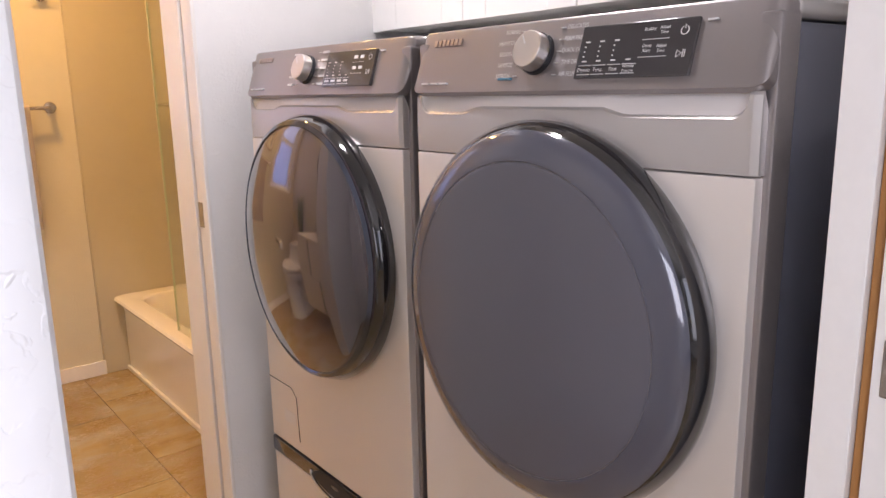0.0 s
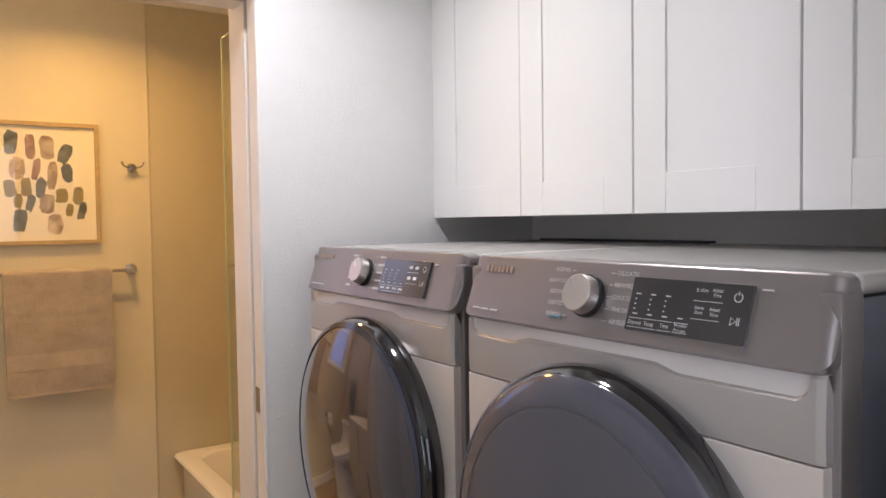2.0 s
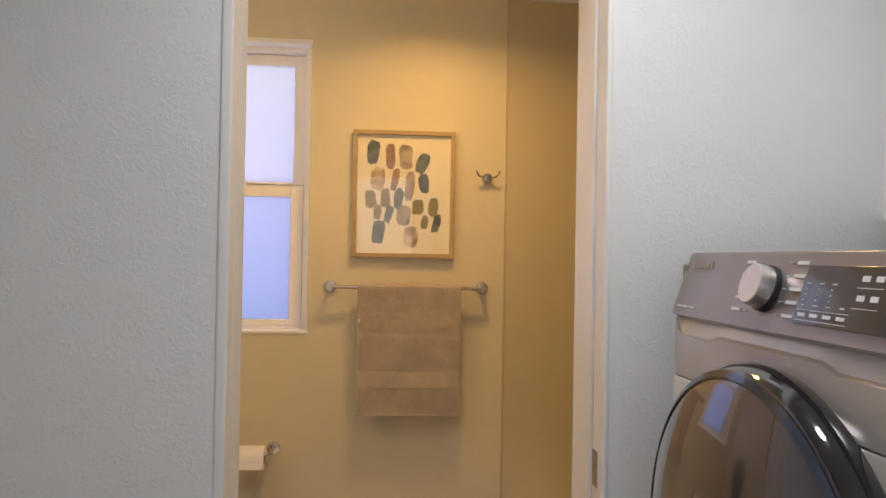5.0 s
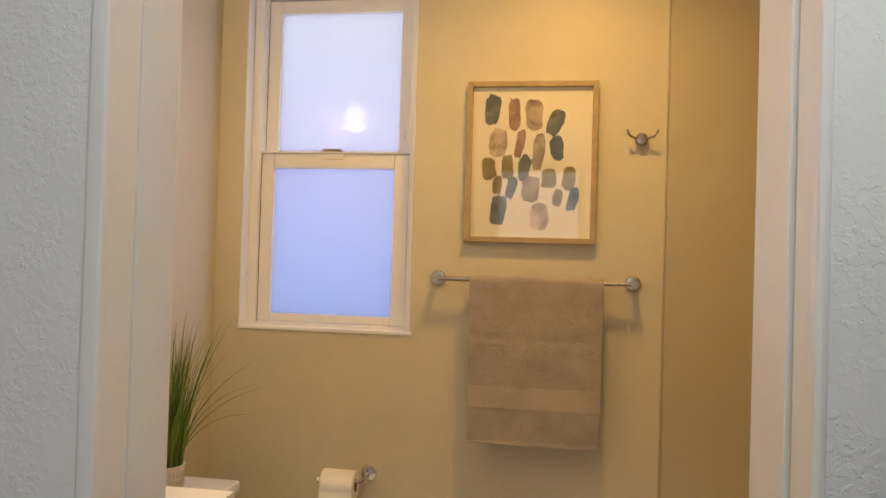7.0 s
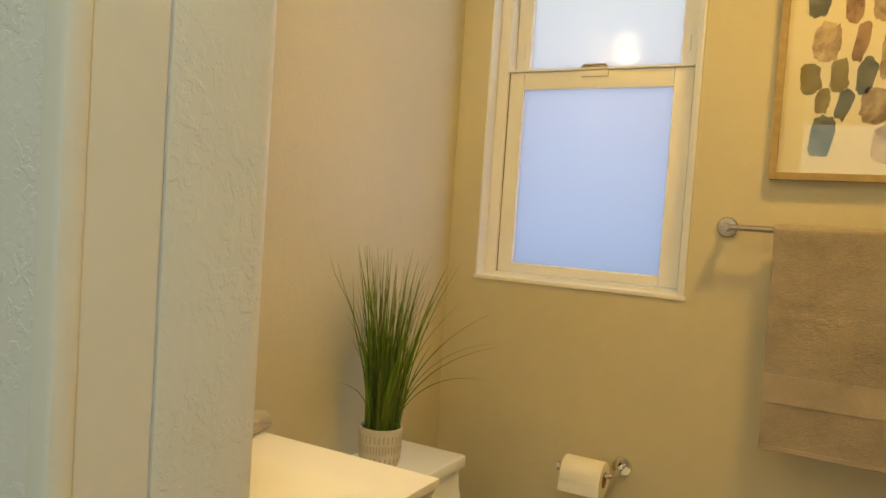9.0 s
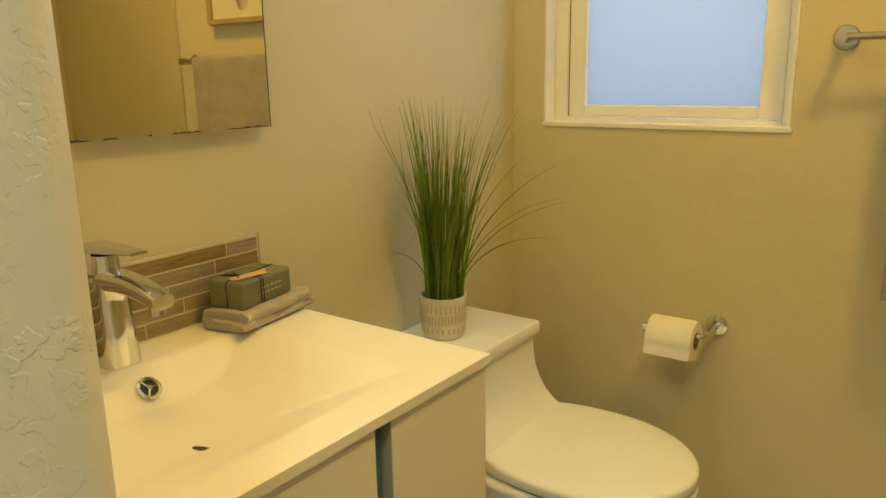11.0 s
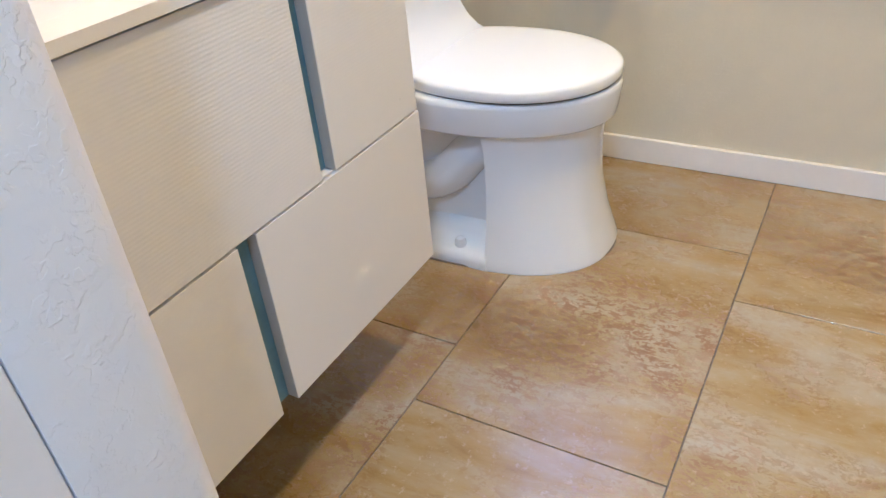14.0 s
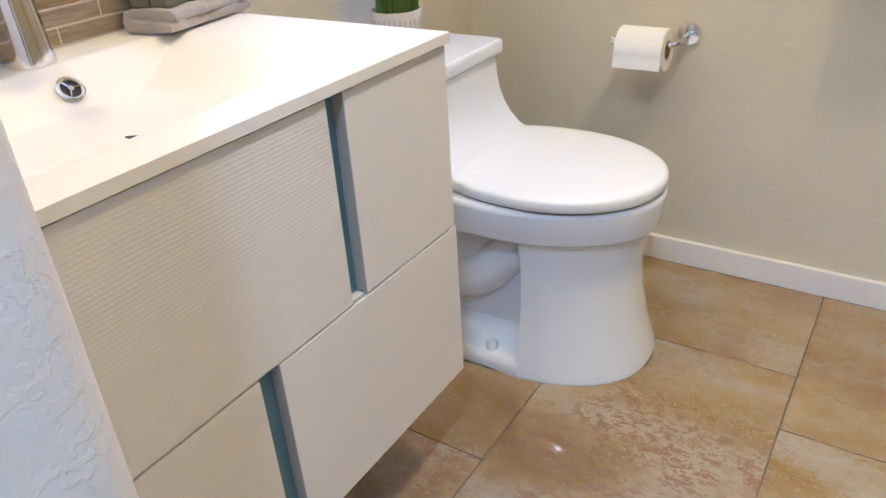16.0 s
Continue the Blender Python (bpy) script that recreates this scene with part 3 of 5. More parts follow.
for a, b in ((_g.outputs["Position"], _s.inputs[0]), (_s.outputs[2], _r.inputs[0]), (_r.outputs[0], _c.inputs[0]), (_c.outputs[0], _e.inputs[0]), (_e.outputs[0], _t.nodes["Material Output"].inputs[0])):
    _t.links.new(a, b)
_e.inputs[1].default_value = 3.0
structure("backdrop", (-1.2, 0.9, YB + 0.165, YB + 0.17, 0.3, 3.0), M_OUT, "pale daylight outside the window", "backdrop")


# ---- laundry machines ----
XF = 0.902


def scoop(s):
    """Depth of the finger scoop under the console, 0 to 1, over the width s in -1..1."""
    t = max(0.0, min(1.0, (0.955 - abs(s)) / 0.07))
    return math.sqrt(1 - (1 - t) ** 2)


def machine(label, y0, y1, washer):
    top = empty("washing_machine" if washer else "tumble_dryer", label, "washing machine" if washer else "dryer", group="laundry machines")
    yc, hw = (y0 + y1) / 2, (y1 - y0) / 2
    body = bmesh.new()
    box(body, XF + 0.018, 1.60, y0 + 0.004, y1 - 0.004, 0.372, 1.318, 0.012)
    b = part("body", body, M_SIDE, top, "dark slate painted steel sides")
    if not washer:
        for ring in (0.0, 0.035):
            pts = [(XF + 0.19 + ring, 0.43 + 0.03), (XF + 0.19 + ring, 1.16 - ring), (XF + 0.24 + ring, 1.22 - ring), (1.52, 1.22 - ring)]
            bm = tube(bmesh.new(), [(px, y0 + 0.004, pz) for px, pz in pts], 0.009, 10)
            part("pressed_rib", bm, M_SIDE, b)
    bm = bmesh.new()
    box(bm, XF + 0.05, 1.615, y0, y1, 1.318, 1.343, 0.010, 3)
    part("lid", bm, M_TOPSTEEL, top, "grey steel top")
    # side corner posts of the front
    for ya, yb in ((y0, y0 + 0.028), (y1 - 0.028, y1)):
        bm = bmesh.new()
        box(bm, XF + 0.016, XF + 0.06, ya, yb, 0.372, 1.325, 0.006)
        part("corner_post", bm, M_CONSOLE, top)
    # lower front panel
    bm = bmesh.new()
    box(bm, XF, XF + 0.03, y0 + 0.010, y1 - 0.010, 0.372, 1.1450, 0.003, 2)
    part("front_panel", bm, M_STEEL, top, "platinum brushed steel")
    # upper band with the finger scoop
    bm = bmesh.new()
    span = sorted({round(v, 4) for v in [*np.linspace(-1, 1, 61), *(g * (1 - 0.12 * k) for g in (-1, 1) for k in np.linspace(0, 1, 25))]})
    rings, ledge = [], []
    for s in span:
        y = yc + s * (hw - 0.009)
        k = scoop(s)
        e = 0.0035 * max(0, abs(s) - 0.97) / 0.03
        u = (1 - s) / 2
        low = max(0.0, min(1.0, (0.255 - u) / 0.06)) + max(0.0, min(1.0, (u - 0.65) / 0.055))
        drop = (0.0180 + 0.009 * low) * k
        lip = 1.240 - drop
        rings.append([(XF + 0.05, y, 1.147), (XF + e, y, 1.147), (XF + e - 0.001, y, 1.180), (XF + e, y, lip - 0.004), (XF + e + 0.003, y, lip)])
        ledge.append([(XF + e + 0.0031, y, lip), (XF + e + 0.0031 + (0.003 + 0.004 * low) * k, y, lip + 0.5 * drop), (XF + e + 0.0031 + (0.007 + 0.008 * low) * k, y, lip + drop), (XF + 0.048, y, 1.2405), (XF + 0.052, y, 1.2405), (XF + 0.052, y, lip)])
    loft(bm, rings)
    part("upper_band", bm, M_BAND, top, "grey steel band round the door", 28)
    part("finger_scoop", loft(bmesh.new(), ledge), M_LIT_LEDGE, top, "steel finger scoop, coloured paler for the light it catches", 24)
    # console
    bm = bmesh.new()
    rings = []
    for s in span:
        y = yc + s * (hw - 0.002)
        r = 0.020
        d = max(0.0, abs(s) * (hw - 0.002) - (hw - 0.002 - r))
        c = r - math.sqrt(max(0.0, r * r - d * d))
        lo, hi = 1.238 + c * 0.8, 1.343 - c * 0.5
        bow = 0.004 * s * s
        rings.append([(XF + 0.06, y, lo), (XF + 0.002 + bow + c * 0.4, y, lo), (XF - 0.008 + bow + c * 0.5, y, lo + 0.006), (XF + 0.0037 + bow + c * 0.5, y, 1.285), (XF + 0.0213 + bow + c * 0.5, y, hi - 0.004), (XF + 0.0245 + bow + c * 0.4, y, hi - 0.0006), (XF + 0.06, y, hi)])
    loft(bm, rings)
    con = part("console", bm, M_CONSOLE, top, "dark steel control console", 30)

    # console face: local x runs towards the near side, local y up the slanted face
    def face(u, v, out=0.0):
        """u in metres from the far (left-hand) end of the console, v up the face from its lower edge."""
        y = y1 - u
        s = (y - yc) / hw
        up = Vector((0.31, 0, 0.951))
        nrm = Vector((-0.951, 0, 0.31))
        p = Vector((XF - 0.0085 + 0.004 * s * s, y, 1.247)) + up * v + nrm * (out + 0.0015)
        m = Matrix.Identity(4)
        for col, a in enumerate((Vector((0, -1, 0)), up, nrm, p)):
            for r in range(3):
                m[r][col] = a[r]
        return m

    def plate(name, u0, u1, v0, v1, material, parent, label="", thick=0.0012, bev=0.0, out=0.0):
        bm = bmesh.new()
        box(bm, -(u1 - u0) / 2, (u1 - u0) / 2, -(v1 - v0) / 2, (v1 - v0) / 2, -0.004, thick, bev)
        bm.transform(face((u0 + u1) / 2, (v0 + v1) / 2, out))
        return part(name, bm, material, parent, label)

    W = y1 - y0
    display = plate("display", 0.577 * W, 0.848 * W, 0.012, 0.082, M_DISPLAY, con, "dark glass control display", 0.0022, 0.001)
    ku, kv = 0.455 * W, 0.050
    bm = lathe(bmesh.new(), [(0.030, -0.004), (0.030, 0.004), (0.0295, 0.006)], face(ku, kv), 36)
    part("dial_base", bm, M_RUBBER_SHADE, con, "dark dial ring")
    bm = lathe(bmesh.new(), [(0.0275, 0.004), (0.027, 0.020), (0.0262, 0.0235), (0.025, 0.0245), (0.010, 0.0238)], face(ku, kv), 48)
    knob = part("dial", bm, M_ALU, con, "spun aluminium dial")
    bm = bmesh.new()
    box(bm, -0.0007, 0.0007, 0.008, 0.022, 0.0240, 0.0250)
    bm.transform(face(ku, kv) @ pose(0, 0, 0, 0, 0, 32))
    part("pointer", bm, M_PRINT, knob)
    # maker's plate as plain strokes, no letters
    for i in range(7):
        plate("badge_stroke", 0.070 * W + i * 0.0105, 0.070 * W + i * 0.0105 + 0.0075, 0.074, 0.084, M_BADGE, con, "", 0.0014)
    for i in range(3):
        plate("print_bar", 0.05 * W + i * 0.024, 0.05 * W + i * 0.024 + 0.019, 0.010, 0.0125, M_PRINT, con, "", 0.0012)
    if not washer:
        for i, wide in enumerate((0.004, 0.011, 0.009)):
            u = 0.345 * W + (0, 0.0055, 0.018)[i]
            plate("blue_print_bar", u, u + wide, 0.0140, 0.0165, M_PRINT_B, con, "", 0.0012)
    # programme names round the dial
    left = ("NORMAL", "HEAVY DUTY", "BEDDING", "SANITIZE", "REFRESH") if not washer else ("", "", "", "", "")
    right = ("DELICATES", "PERM PRESS", "QUICK DRY", "TIME DRY", "AIR FLUFF") if not washer else ("", "", "", "", "")
    for i in range(5):
        v = 0.085 - i * 0.0165
        lu, ru = ku - 0.058 - 0.003 * (i > 0), ku + 0.066
        if left[i]:
            text_part(left[i], 0.0088, face(lu, v, 0.0012), M_PRINT, con, "programme_name", 0.85)
            text_part(right[i], 0.0088, face(ru, v, 0.0012), M_PRINT, con, "programme_name", 0.85)
        else:
            plate("programme_bar", lu - 0.012, lu + 0.010, v - 0.002, v + 0.002, M_PRINT, con, "", 0.0012)
            plate("programme_bar", ru - 0.014, ru + 0.010, v - 0.002, v + 0.002, M_PRINT, con, "", 0.0012)
        plate("programme_line", ku - 0.040, ku - 0.033, v - 0.0004, v + 0.0004, M_PRINT, con, "", 0.0012)
        plate("programme_line", ku + 0.036, ku + 0.043, v - 0.0004, v + 0.0004, M_PRINT, con, "", 0.0012)
    # display print
    d0 = 0.577 * W

    def word(words, u, v, size=0.0072):
        text_part(words, size, face(d0 + u, v, 0.0028), M_PRINT, display, "display_word", 0.9)

    names = (("Dryness", "Temp.", "Time", "Wrinkle\nPrevent") if not washer else ("Temp.", "Spin", "Soil", "Delay"))
    for i, w in enumerate(names):
        u = 0.016 + i * 0.0235
        if not washer:
            word(w, u, 0.0225, 0.0062 if i == 3 else 0.0072)
        else:
            plate("display_bar", d0 + u - 0.007, d0 + u + 0.007, 0.021, 0.025, M_PRINT, display, "", 0.0030, 0, 0.0)
        for dv in (0.0165, 0.0285):
            plate("key_line", d0 + u - 0.0105, d0 + u + 0.0105, dv - 0.0003, dv + 0.0003, M_PRINT, display, "", 0.0030)
        for k in range(5 if i < 3 else 1):
            wide = 0.007 if k in (0, 4) else 0.0015
            plate("display_bar", d0 + u - 0.006, d0 + u - 0.006 + wide, 0.0335 + k * 0.0065, 0.0350 + k * 0.0065, M_PRINT, display, "", 0.0030)
    if not washer:
        word("EcoDry", 0.108, 0.071, 0.0062)
        word("Adjust\nTime", 0.129, 0.069, 0.0062)
        word("Damp\nAlert", 0.108, 0.047, 0.0062)
        word("Adjust\nTime", 0.129, 0.046, 0.0062)
    else:
        for u, v in ((0.108, 0.068), (0.129, 0.068), (0.108, 0.047), (0.129, 0.047)):
            plate("display_bar", d0 + u - 0.006, d0 + u + 0.006, v - 0.003, v + 0.003, M_PRINT, display, "", 0.0030)
    for v in (0.058, 0.036):
        plate("display_line", d0 + 0.098, d0 + 0.138, v - 0.0003, v + 0.0003, M_PRINT, display, "", 0.0030)
    # power ring and play mark
    bm = bmesh.new()
    tube(bm, [(0.0052 * math.cos(a), 0.0052 * math.sin(a), 0.0032) for a in np.linspace(radians(120), radians(420), 15)], 0.0006, 5)
    box(bm, -0.0005, 0.0005, 0.002, 0.007, 0.0028, 0.0034)
    bm.transform(face(d0 + 0.157, 0.066))
    part("power_mark", bm, M_PRINT, display)
    bm = bmesh.new()
    tube(bm, [(-0.005, -0.0045, 0.003), (-0.005, 0.0045, 0.003), (0.002, 0, 0.003), (-0.005, -0.0045, 0.003)], 0.0006, 5)
    box(bm, 0.003, 0.004, -0.0045, 0.0045, 0.0026, 0.0034)
    box(bm, 0.0055, 0.0065, -0.0045, 0.0045, 0.0026, 0.0034)
    bm.transform(face(d0 + 0.157, 0.038))
    part("play_mark", bm, M_PRINT, display)
    plate("display_line", d0 + 0.146, d0 + 0.166, 0.0235, 0.0242, M_PRINT, display, "", 0.0030)
    plate("display_line", d0 + 0.148, d0 + 0.166, 0.0795, 0.0802, M_PRINT, display, "", 0.0030)
    plate("print_bar", 0.862 * W, 0.862 * W + 0.013, 0.0765, 0.0785, M_PRINT, con, "", 0.0012)

    # porthole door
    dy, dz, Rr = yc + 0.008, 0.917, 0.287
    place = Matrix.Translation((XF, dy, dz)) @ pose(0, 0, 0, 0, -90, 0)
    bm = lathe(bmesh.new(), [(Rr - 0.004, -0.004), (Rr, 0.004), (Rr + 0.001, 0.018), (Rr - 0.006, 0.034), (Rr - 0.012, 0.040)], place, 96, False)
    door = part("porthole_door", bm, M_BLACK, top, "black rim of the round door")
    if washer:
        prof = [(Rr - 0.010, 0.040), (Rr - 0.030, 0.052), (0.20, 0.066), (0.14, 0.076), (0.08, 0.081), (0.03, 0.0835), (0.002, 0.084)]
        part("glass", lathe(bmesh.new(), prof, place, 96), M_GLASS_W, door, "domed smoked glass", 60)
        prof = [(Rr - 0.014, 0.0405), (Rr - 0.011, 0.045), (Rr - 0.020, 0.050), (Rr - 0.024, 0.047)]
        part("bezel", lathe(bmesh.new(), prof, place, 96, False), M_BEZEL, door, "dark chrome bezel")
    else:
        prof = [(Rr - 0.011, 0.038), (Rr - 0.014, 0.043), (Rr - 0.022, 0.0485), (Rr - 0.034, 0.0530), (Rr - 0.048, 0.0560), (Rr - 0.0540, 0.0567), (Rr - 0.0550, 0.0560)]
        part("bezel", lathe(bmesh.new(), prof, place, 128, False), M_BEZEL_D, door, "glossy blue-black outer ring", 60)
        prof = [(Rr - 0.0553, 0.0558), (Rr - 0.057, 0.0564), (Rr - 0.062, 0.0566), (0.18, 0.0574), (0.12, 0.0584), (0.06, 0.0590), (0.002, 0.0592)]
        part("glass", lathe(bmesh.new(), prof, place, 128), M_GLASS_D, door, "satin grey smoked glass", 60)
    # pump flap and sticker
    if washer:
        bm = tube(bmesh.new(), [(XF - 0.0003, y1 - 0.012, 0.535), (XF - 0.0003, y1 - 0.13, 0.535), (XF - 0.0003, y1 - 0.155, 0.515), (XF - 0.0003, y1 - 0.16, 0.40)], 0.0012, 5)
        part("flap_joint", bm, M_RUBBER_SHADE, top, "thin dark joint of the pump flap")
        boxpart("sticker", (XF - 0.0008, XF + 0.002, y1 - 0.145, y1 - 0.085, 0.436, 0.468), M_STICKER, top, "small white sticker", 0)
    # pedestal drawer on which the machine stands
    ped = boxpart("pedestal", (XF + 0.02, 1.58, y0 + 0.006, y1 - 0.006, 0.015, 0.368), M_SIDE, top, "dark pedestal", 0.006)
    boxpart("drawer_front", (XF + 0.002, XF + 0.03, y0 + 0.006, y1 - 0.006, 0.04, 0.322), M_STEEL, ped, "steel pedestal drawer front", 0.006)
    boxpart("drawer_grip", (XF - 0.002, XF + 0.024, y0 + 0.006, y1 - 0.006, 0.326, 0.3675), M_BLACK, ped, "black grip strip above the drawer", 0.005)
    bm = bmesh.new()
    tube(bm, [(XF - 0.003, yc + 0.11 * math.cos(a), 0.350 - 0.040 * math.sin(a)) for a in np.linspace(0, math.pi, 21)], 0.004, 6)
    part("grip_lip", bm, M_CHROME, ped, "polished curved lip")
    bm = lathe(bmesh.new(), [(0.098, -0.004), (0.098, 0.0035), (0.09, 0.0045), (0.002, 0.0015)], Matrix.Translation((XF, yc, 0.345)) @ pose(0, 0, 0, 0, -90, 0) @ Matrix.Diagonal((0.24, 1, 1, 1)), 40)
    part("grip_pocket", bm, M_RUBBER_SHADE, ped, "dark finger pocket")
    for fx in (XF + 0.08, 1.52):
        for fy in (y0 + 0.06, y1 - 0.06):
            part("foot", cyl(bmesh.new(), (fx, fy, 0.0), (fx, fy, 0.016), 0.022, seg=16), M_RUBBER_SHADE, top)
    return top


machine("platinum steel front-load washing machine on a drawer pedestal", 1.197, 1.838, True)
machine("platinum steel front-load dryer on a pedestal beside the washer", 0.532, 1.172, False)

# dark strip added for the dark gap line at the washer top's rear
tagged(mesh_ob("rear_gap_line", box(bmesh.new(), 1.565, 1.600, 1.18, 1.74, 1.3432, 1.349, 0.002), M_RUBBER_SHADE), "thin dark strip standing in for the gap line behind the machines", "strip")


# ---- wall cabinets over the machines ----
def shaker_door(parent, y0, y1, z0, z1, x):
    bm = bmesh.new()
    s, t = 0.080, 0.018
    box(bm, x, x + t, y0, y0 + s, z0, z1, 0.0015)
    box(bm, x, x + t, y1 - s, y1, z0, z1, 0.0015)
    box(bm, x, x + t, y0 + s, y1 - s, z0, z0 + s, 0.0015)
    box(bm, x, x + t, y0 + s, y1 - s, z1 - s, z1, 0.0015)
    d = part("door", bm, M_CAB, parent)
    boxpart("door_panel", (x + 0.005, x + t, y0 + s - 0.002, y1 - s + 0.002, z0 + s - 0.002, z1 - s + 0.002), M_CAB, d, bev=0)
    return d


CX, CZ0, CZ1 = 1.338, 1.411, 2.30
for y0, y1, doors in ((1.188, 1.904, 2), (0.828, 1.185, 1), (0.468, 0.825, 1)):
    cab = empty("wall_cabinet", "white shaker wall cabinet with %s above the laundry machines" % ("two doors" if doors == 2 else "one door"), "cabinet", group="laundry wall cabinets")
    boxpart("carcass", (CX + 0.021, 1.719, y0 + 0.001, y1 - 0.001, CZ0 + 0.001, CZ1), M_CAB, cab)
    w = (y1 - y0) / doors
    for i in range(doors):
        shaker_door(cab, y0 + i * w + 0.0008, y0 + (i + 1) * w - 0.0008, CZ0, CZ1, CX)
structure("cabinet_filler", (CX + 0.010, CX + 0.028, 1.905, 1.9495, CZ0, CZ1), M_CAB, "white filler strip between cabinet and wall", "trim")
structure("cabinet_soffit", (CX + 0.02, 1.7195, ALC0, 1.9495, CZ1 + 0.001, ZC - 0.001), M_HALL, "white boxed soffit over the cabinets", "soffit")


# ---- vanity ----
VY0, VY1, VX, VT = 2.165, 2.776, -0.066, 0.762
van = empty("vanity_cabinet", "white ribbed wall-hung vanity with blue-grey grip channels", "cabinet")
boxpart("carcass", (XL + 0.002, VX - 0.019, VY0 + 0.004, VY1 - 0.004, 0.214, 0.655), M_VAN, van)
for a, b in ((VY0 + 0.004, VY0 + 0.018), (VY1 - 0.018, VY1 - 0.004)):
    boxpart("side_panel", (XL + 0.002, VX - 0.019, a, b, 0.6555, 0.7475), M_VAN, van)
boxpart("front_rail", (VX - 0.034, VX - 0.019, VY0 + 0.0185, VY1 - 0.0185, 0.6555, 0.7475), M_VAN, van)
panels = (("drawer_front", 2.167, 2.532, 0.482, 0.745), ("drawer_front", 2.562, 2.772, 0.482, 0.745), ("drawer_front", 2.167, 2.368, 0.212, 0.4785), ("drawer_front", 2.400, 2.776, 0.212, 0.4785))
for n, a, b, z0, z1 in panels:
    d = boxpart(n, (VX - 0.018, VX, a, b, z0, z1), M_VAN, van, "", 0.0012)
    for yy in ((b - 0.0004, b + 0.0006), (a - 0.0006, a + 0.0004)):
        boxpart("edge_band", (VX - 0.0175, VX - 0.0012, yy[0], yy[1], z0 + 0.001, z1 - 0.001), M_VANEDGE, d, "beige edge band", 0)
for a, b, z0, z1 in ((2.534, 2.560, 0.484, 0.7395), (2.3695, 2.3985, 0.2145, 0.4765)):
    bm = bmesh.new()
    box(bm, VX - 0.0188, VX - 0.0165, a, b, z0, z1)
    part("grip_channel", bm, M_CHANNEL, van, "blue-grey recessed grip channel")
boxpart("channel_end", (VX - 0.016, VX - 0.004, 2.5345, 2.5595, 0.4805, 0.4835), M_STICKER, van, "white channel end cap", 0.0005)

# worktop with moulded basin
bm = bmesh.new()
x0, x1, nx, ny = XL + 0.001, VX + 0.006, 70, 90
bx0, bx1, by0, by1 = -0.446, -0.118, 2.225, 2.662


def basin_depth(x, y):
    m = min(1.0, *(max(0.0, d) for d in ((x - bx0) / 0.05, (bx1 - x) / 0.13, (y - by0) / 0.09, (by1 - y) / 0.12)))
    return 0.050 * (0.5 * m + 0.5 * m * m * (3 - 2 * m))


grid = [[bm.verts.new((x0 + (x1 - x0) * i / nx, VY0 + (VY1 - VY0) * j / ny, 0)) for j in range(ny + 1)] for i in range(nx + 1)]
for i in range(nx):
    for j in range(ny):
        bm.faces.new((grid[i][j], grid[i + 1][j], grid[i + 1][j + 1], grid[i][j + 1]))
for row in grid:
    for v in row:
        v.co.z = VT - basin_depth(v.co.x, v.co.y)
rimv = [v for v in grid[0]] + [grid[i][ny] for i in range(1, nx + 1)] + [grid[nx][j] for j in range(ny - 1, -1, -1)] + [grid[i][0] for i in range(nx - 1, 0, -1)]
low = [bm.verts.new((v.co.x, v.co.y, VT - 0.0135)) for v in rimv]
for k in range(len(rimv)):
    j = (k + 1) % len(rimv)
    bm.faces.new((rimv[k], low[k], low[j], rimv[j]))
top = tagged(mesh_ob("vanity_worktop", bm, M_SINK, sharp=50), "glossy white one-piece vanity top with moulded basin", "washbasin")
# spoked outlet on the sloping rear of the basin
ov = Matrix.Translation((-0.4185, 2.460, VT - 0.0265)) @ pose(0, 0, 0, 0, 46, 0) @ Matrix.Scale(0.84, 4)
bm = lathe(bmesh.new(), [(0.0150, -0.004), (0.0205, -0.002), (0.0210, 0.003), (0.0185, 0.0045), (0.0150, 0.0035)], ov, 32, False)
cap = part("overflow_ring", bm, M_CHROME, top, "chrome overflow ring")
part("overflow_hole", lathe(bmesh.new(), [(0.0152, 0.0), (0.0152, 0.0012)], ov, 24), M_RUBBER_SHADE, cap, "dark opening")
bm = bmesh.new()
for k in range(3):
    a = radians(90 + 120 * k)
    tube(bm, [ov @ Vector((0.004 * math.cos(a), 0.004 * math.sin(a), 0.0035)), ov @ Vector((0.0155 * math.cos(a), 0.0155 * math.sin(a), 0.0035))], 0.0016, 6)
lathe(bm, [(0.0045, 0.0025), (0.0045, 0.0045)], ov, 12)
part("overflow_spokes", bm, M_CHROME, cap)

part("drain_slot", lathe(bmesh.new(), [(0.014, -0.002), (0.014, 0.0008), (0.004, 0.0009)], Matrix.Translation((-0.251, 2.422, VT - basin_depth(-0.251, 2.422))) @ pose(0, 0, 0, 0, 0, 20) @ Matrix.Diagonal((1, 0.32, 1, 1)), 24), M_RUBBER_SHADE, top, "dark drain slot")

# mixer tap
tap = empty("basin_mixer_tap", "chrome single-lever mixer tap on the vanity top", "tap")
fx, fy = -0.484, 2.456
bm = bmesh.new()
ringsv = []
for z, rx, ry in ((VT + 0.0005, 0.034, 0.0275), (VT + 0.004, 0.034, 0.0275), (VT + 0.05, 0.029, 0.0245), (VT + 0.090, 0.0245, 0.0225), (VT + 0.108, 0.024, 0.0215), (VT + 0.122, 0.027, 0.0225)):
    ringsv.append([(fx + rx * math.copysign(abs(math.cos(a)) ** 0.7, math.cos(a)), fy + ry * math.copysign(abs(math.sin(a)) ** 0.7, math.sin(a)), z) for a in np.linspace(0, 2 * math.pi, 29)[:-1]])
loft(bm, ringsv)
part("column", bm, M_CHROME, tap)
bm = bmesh.new()
ringsv = []
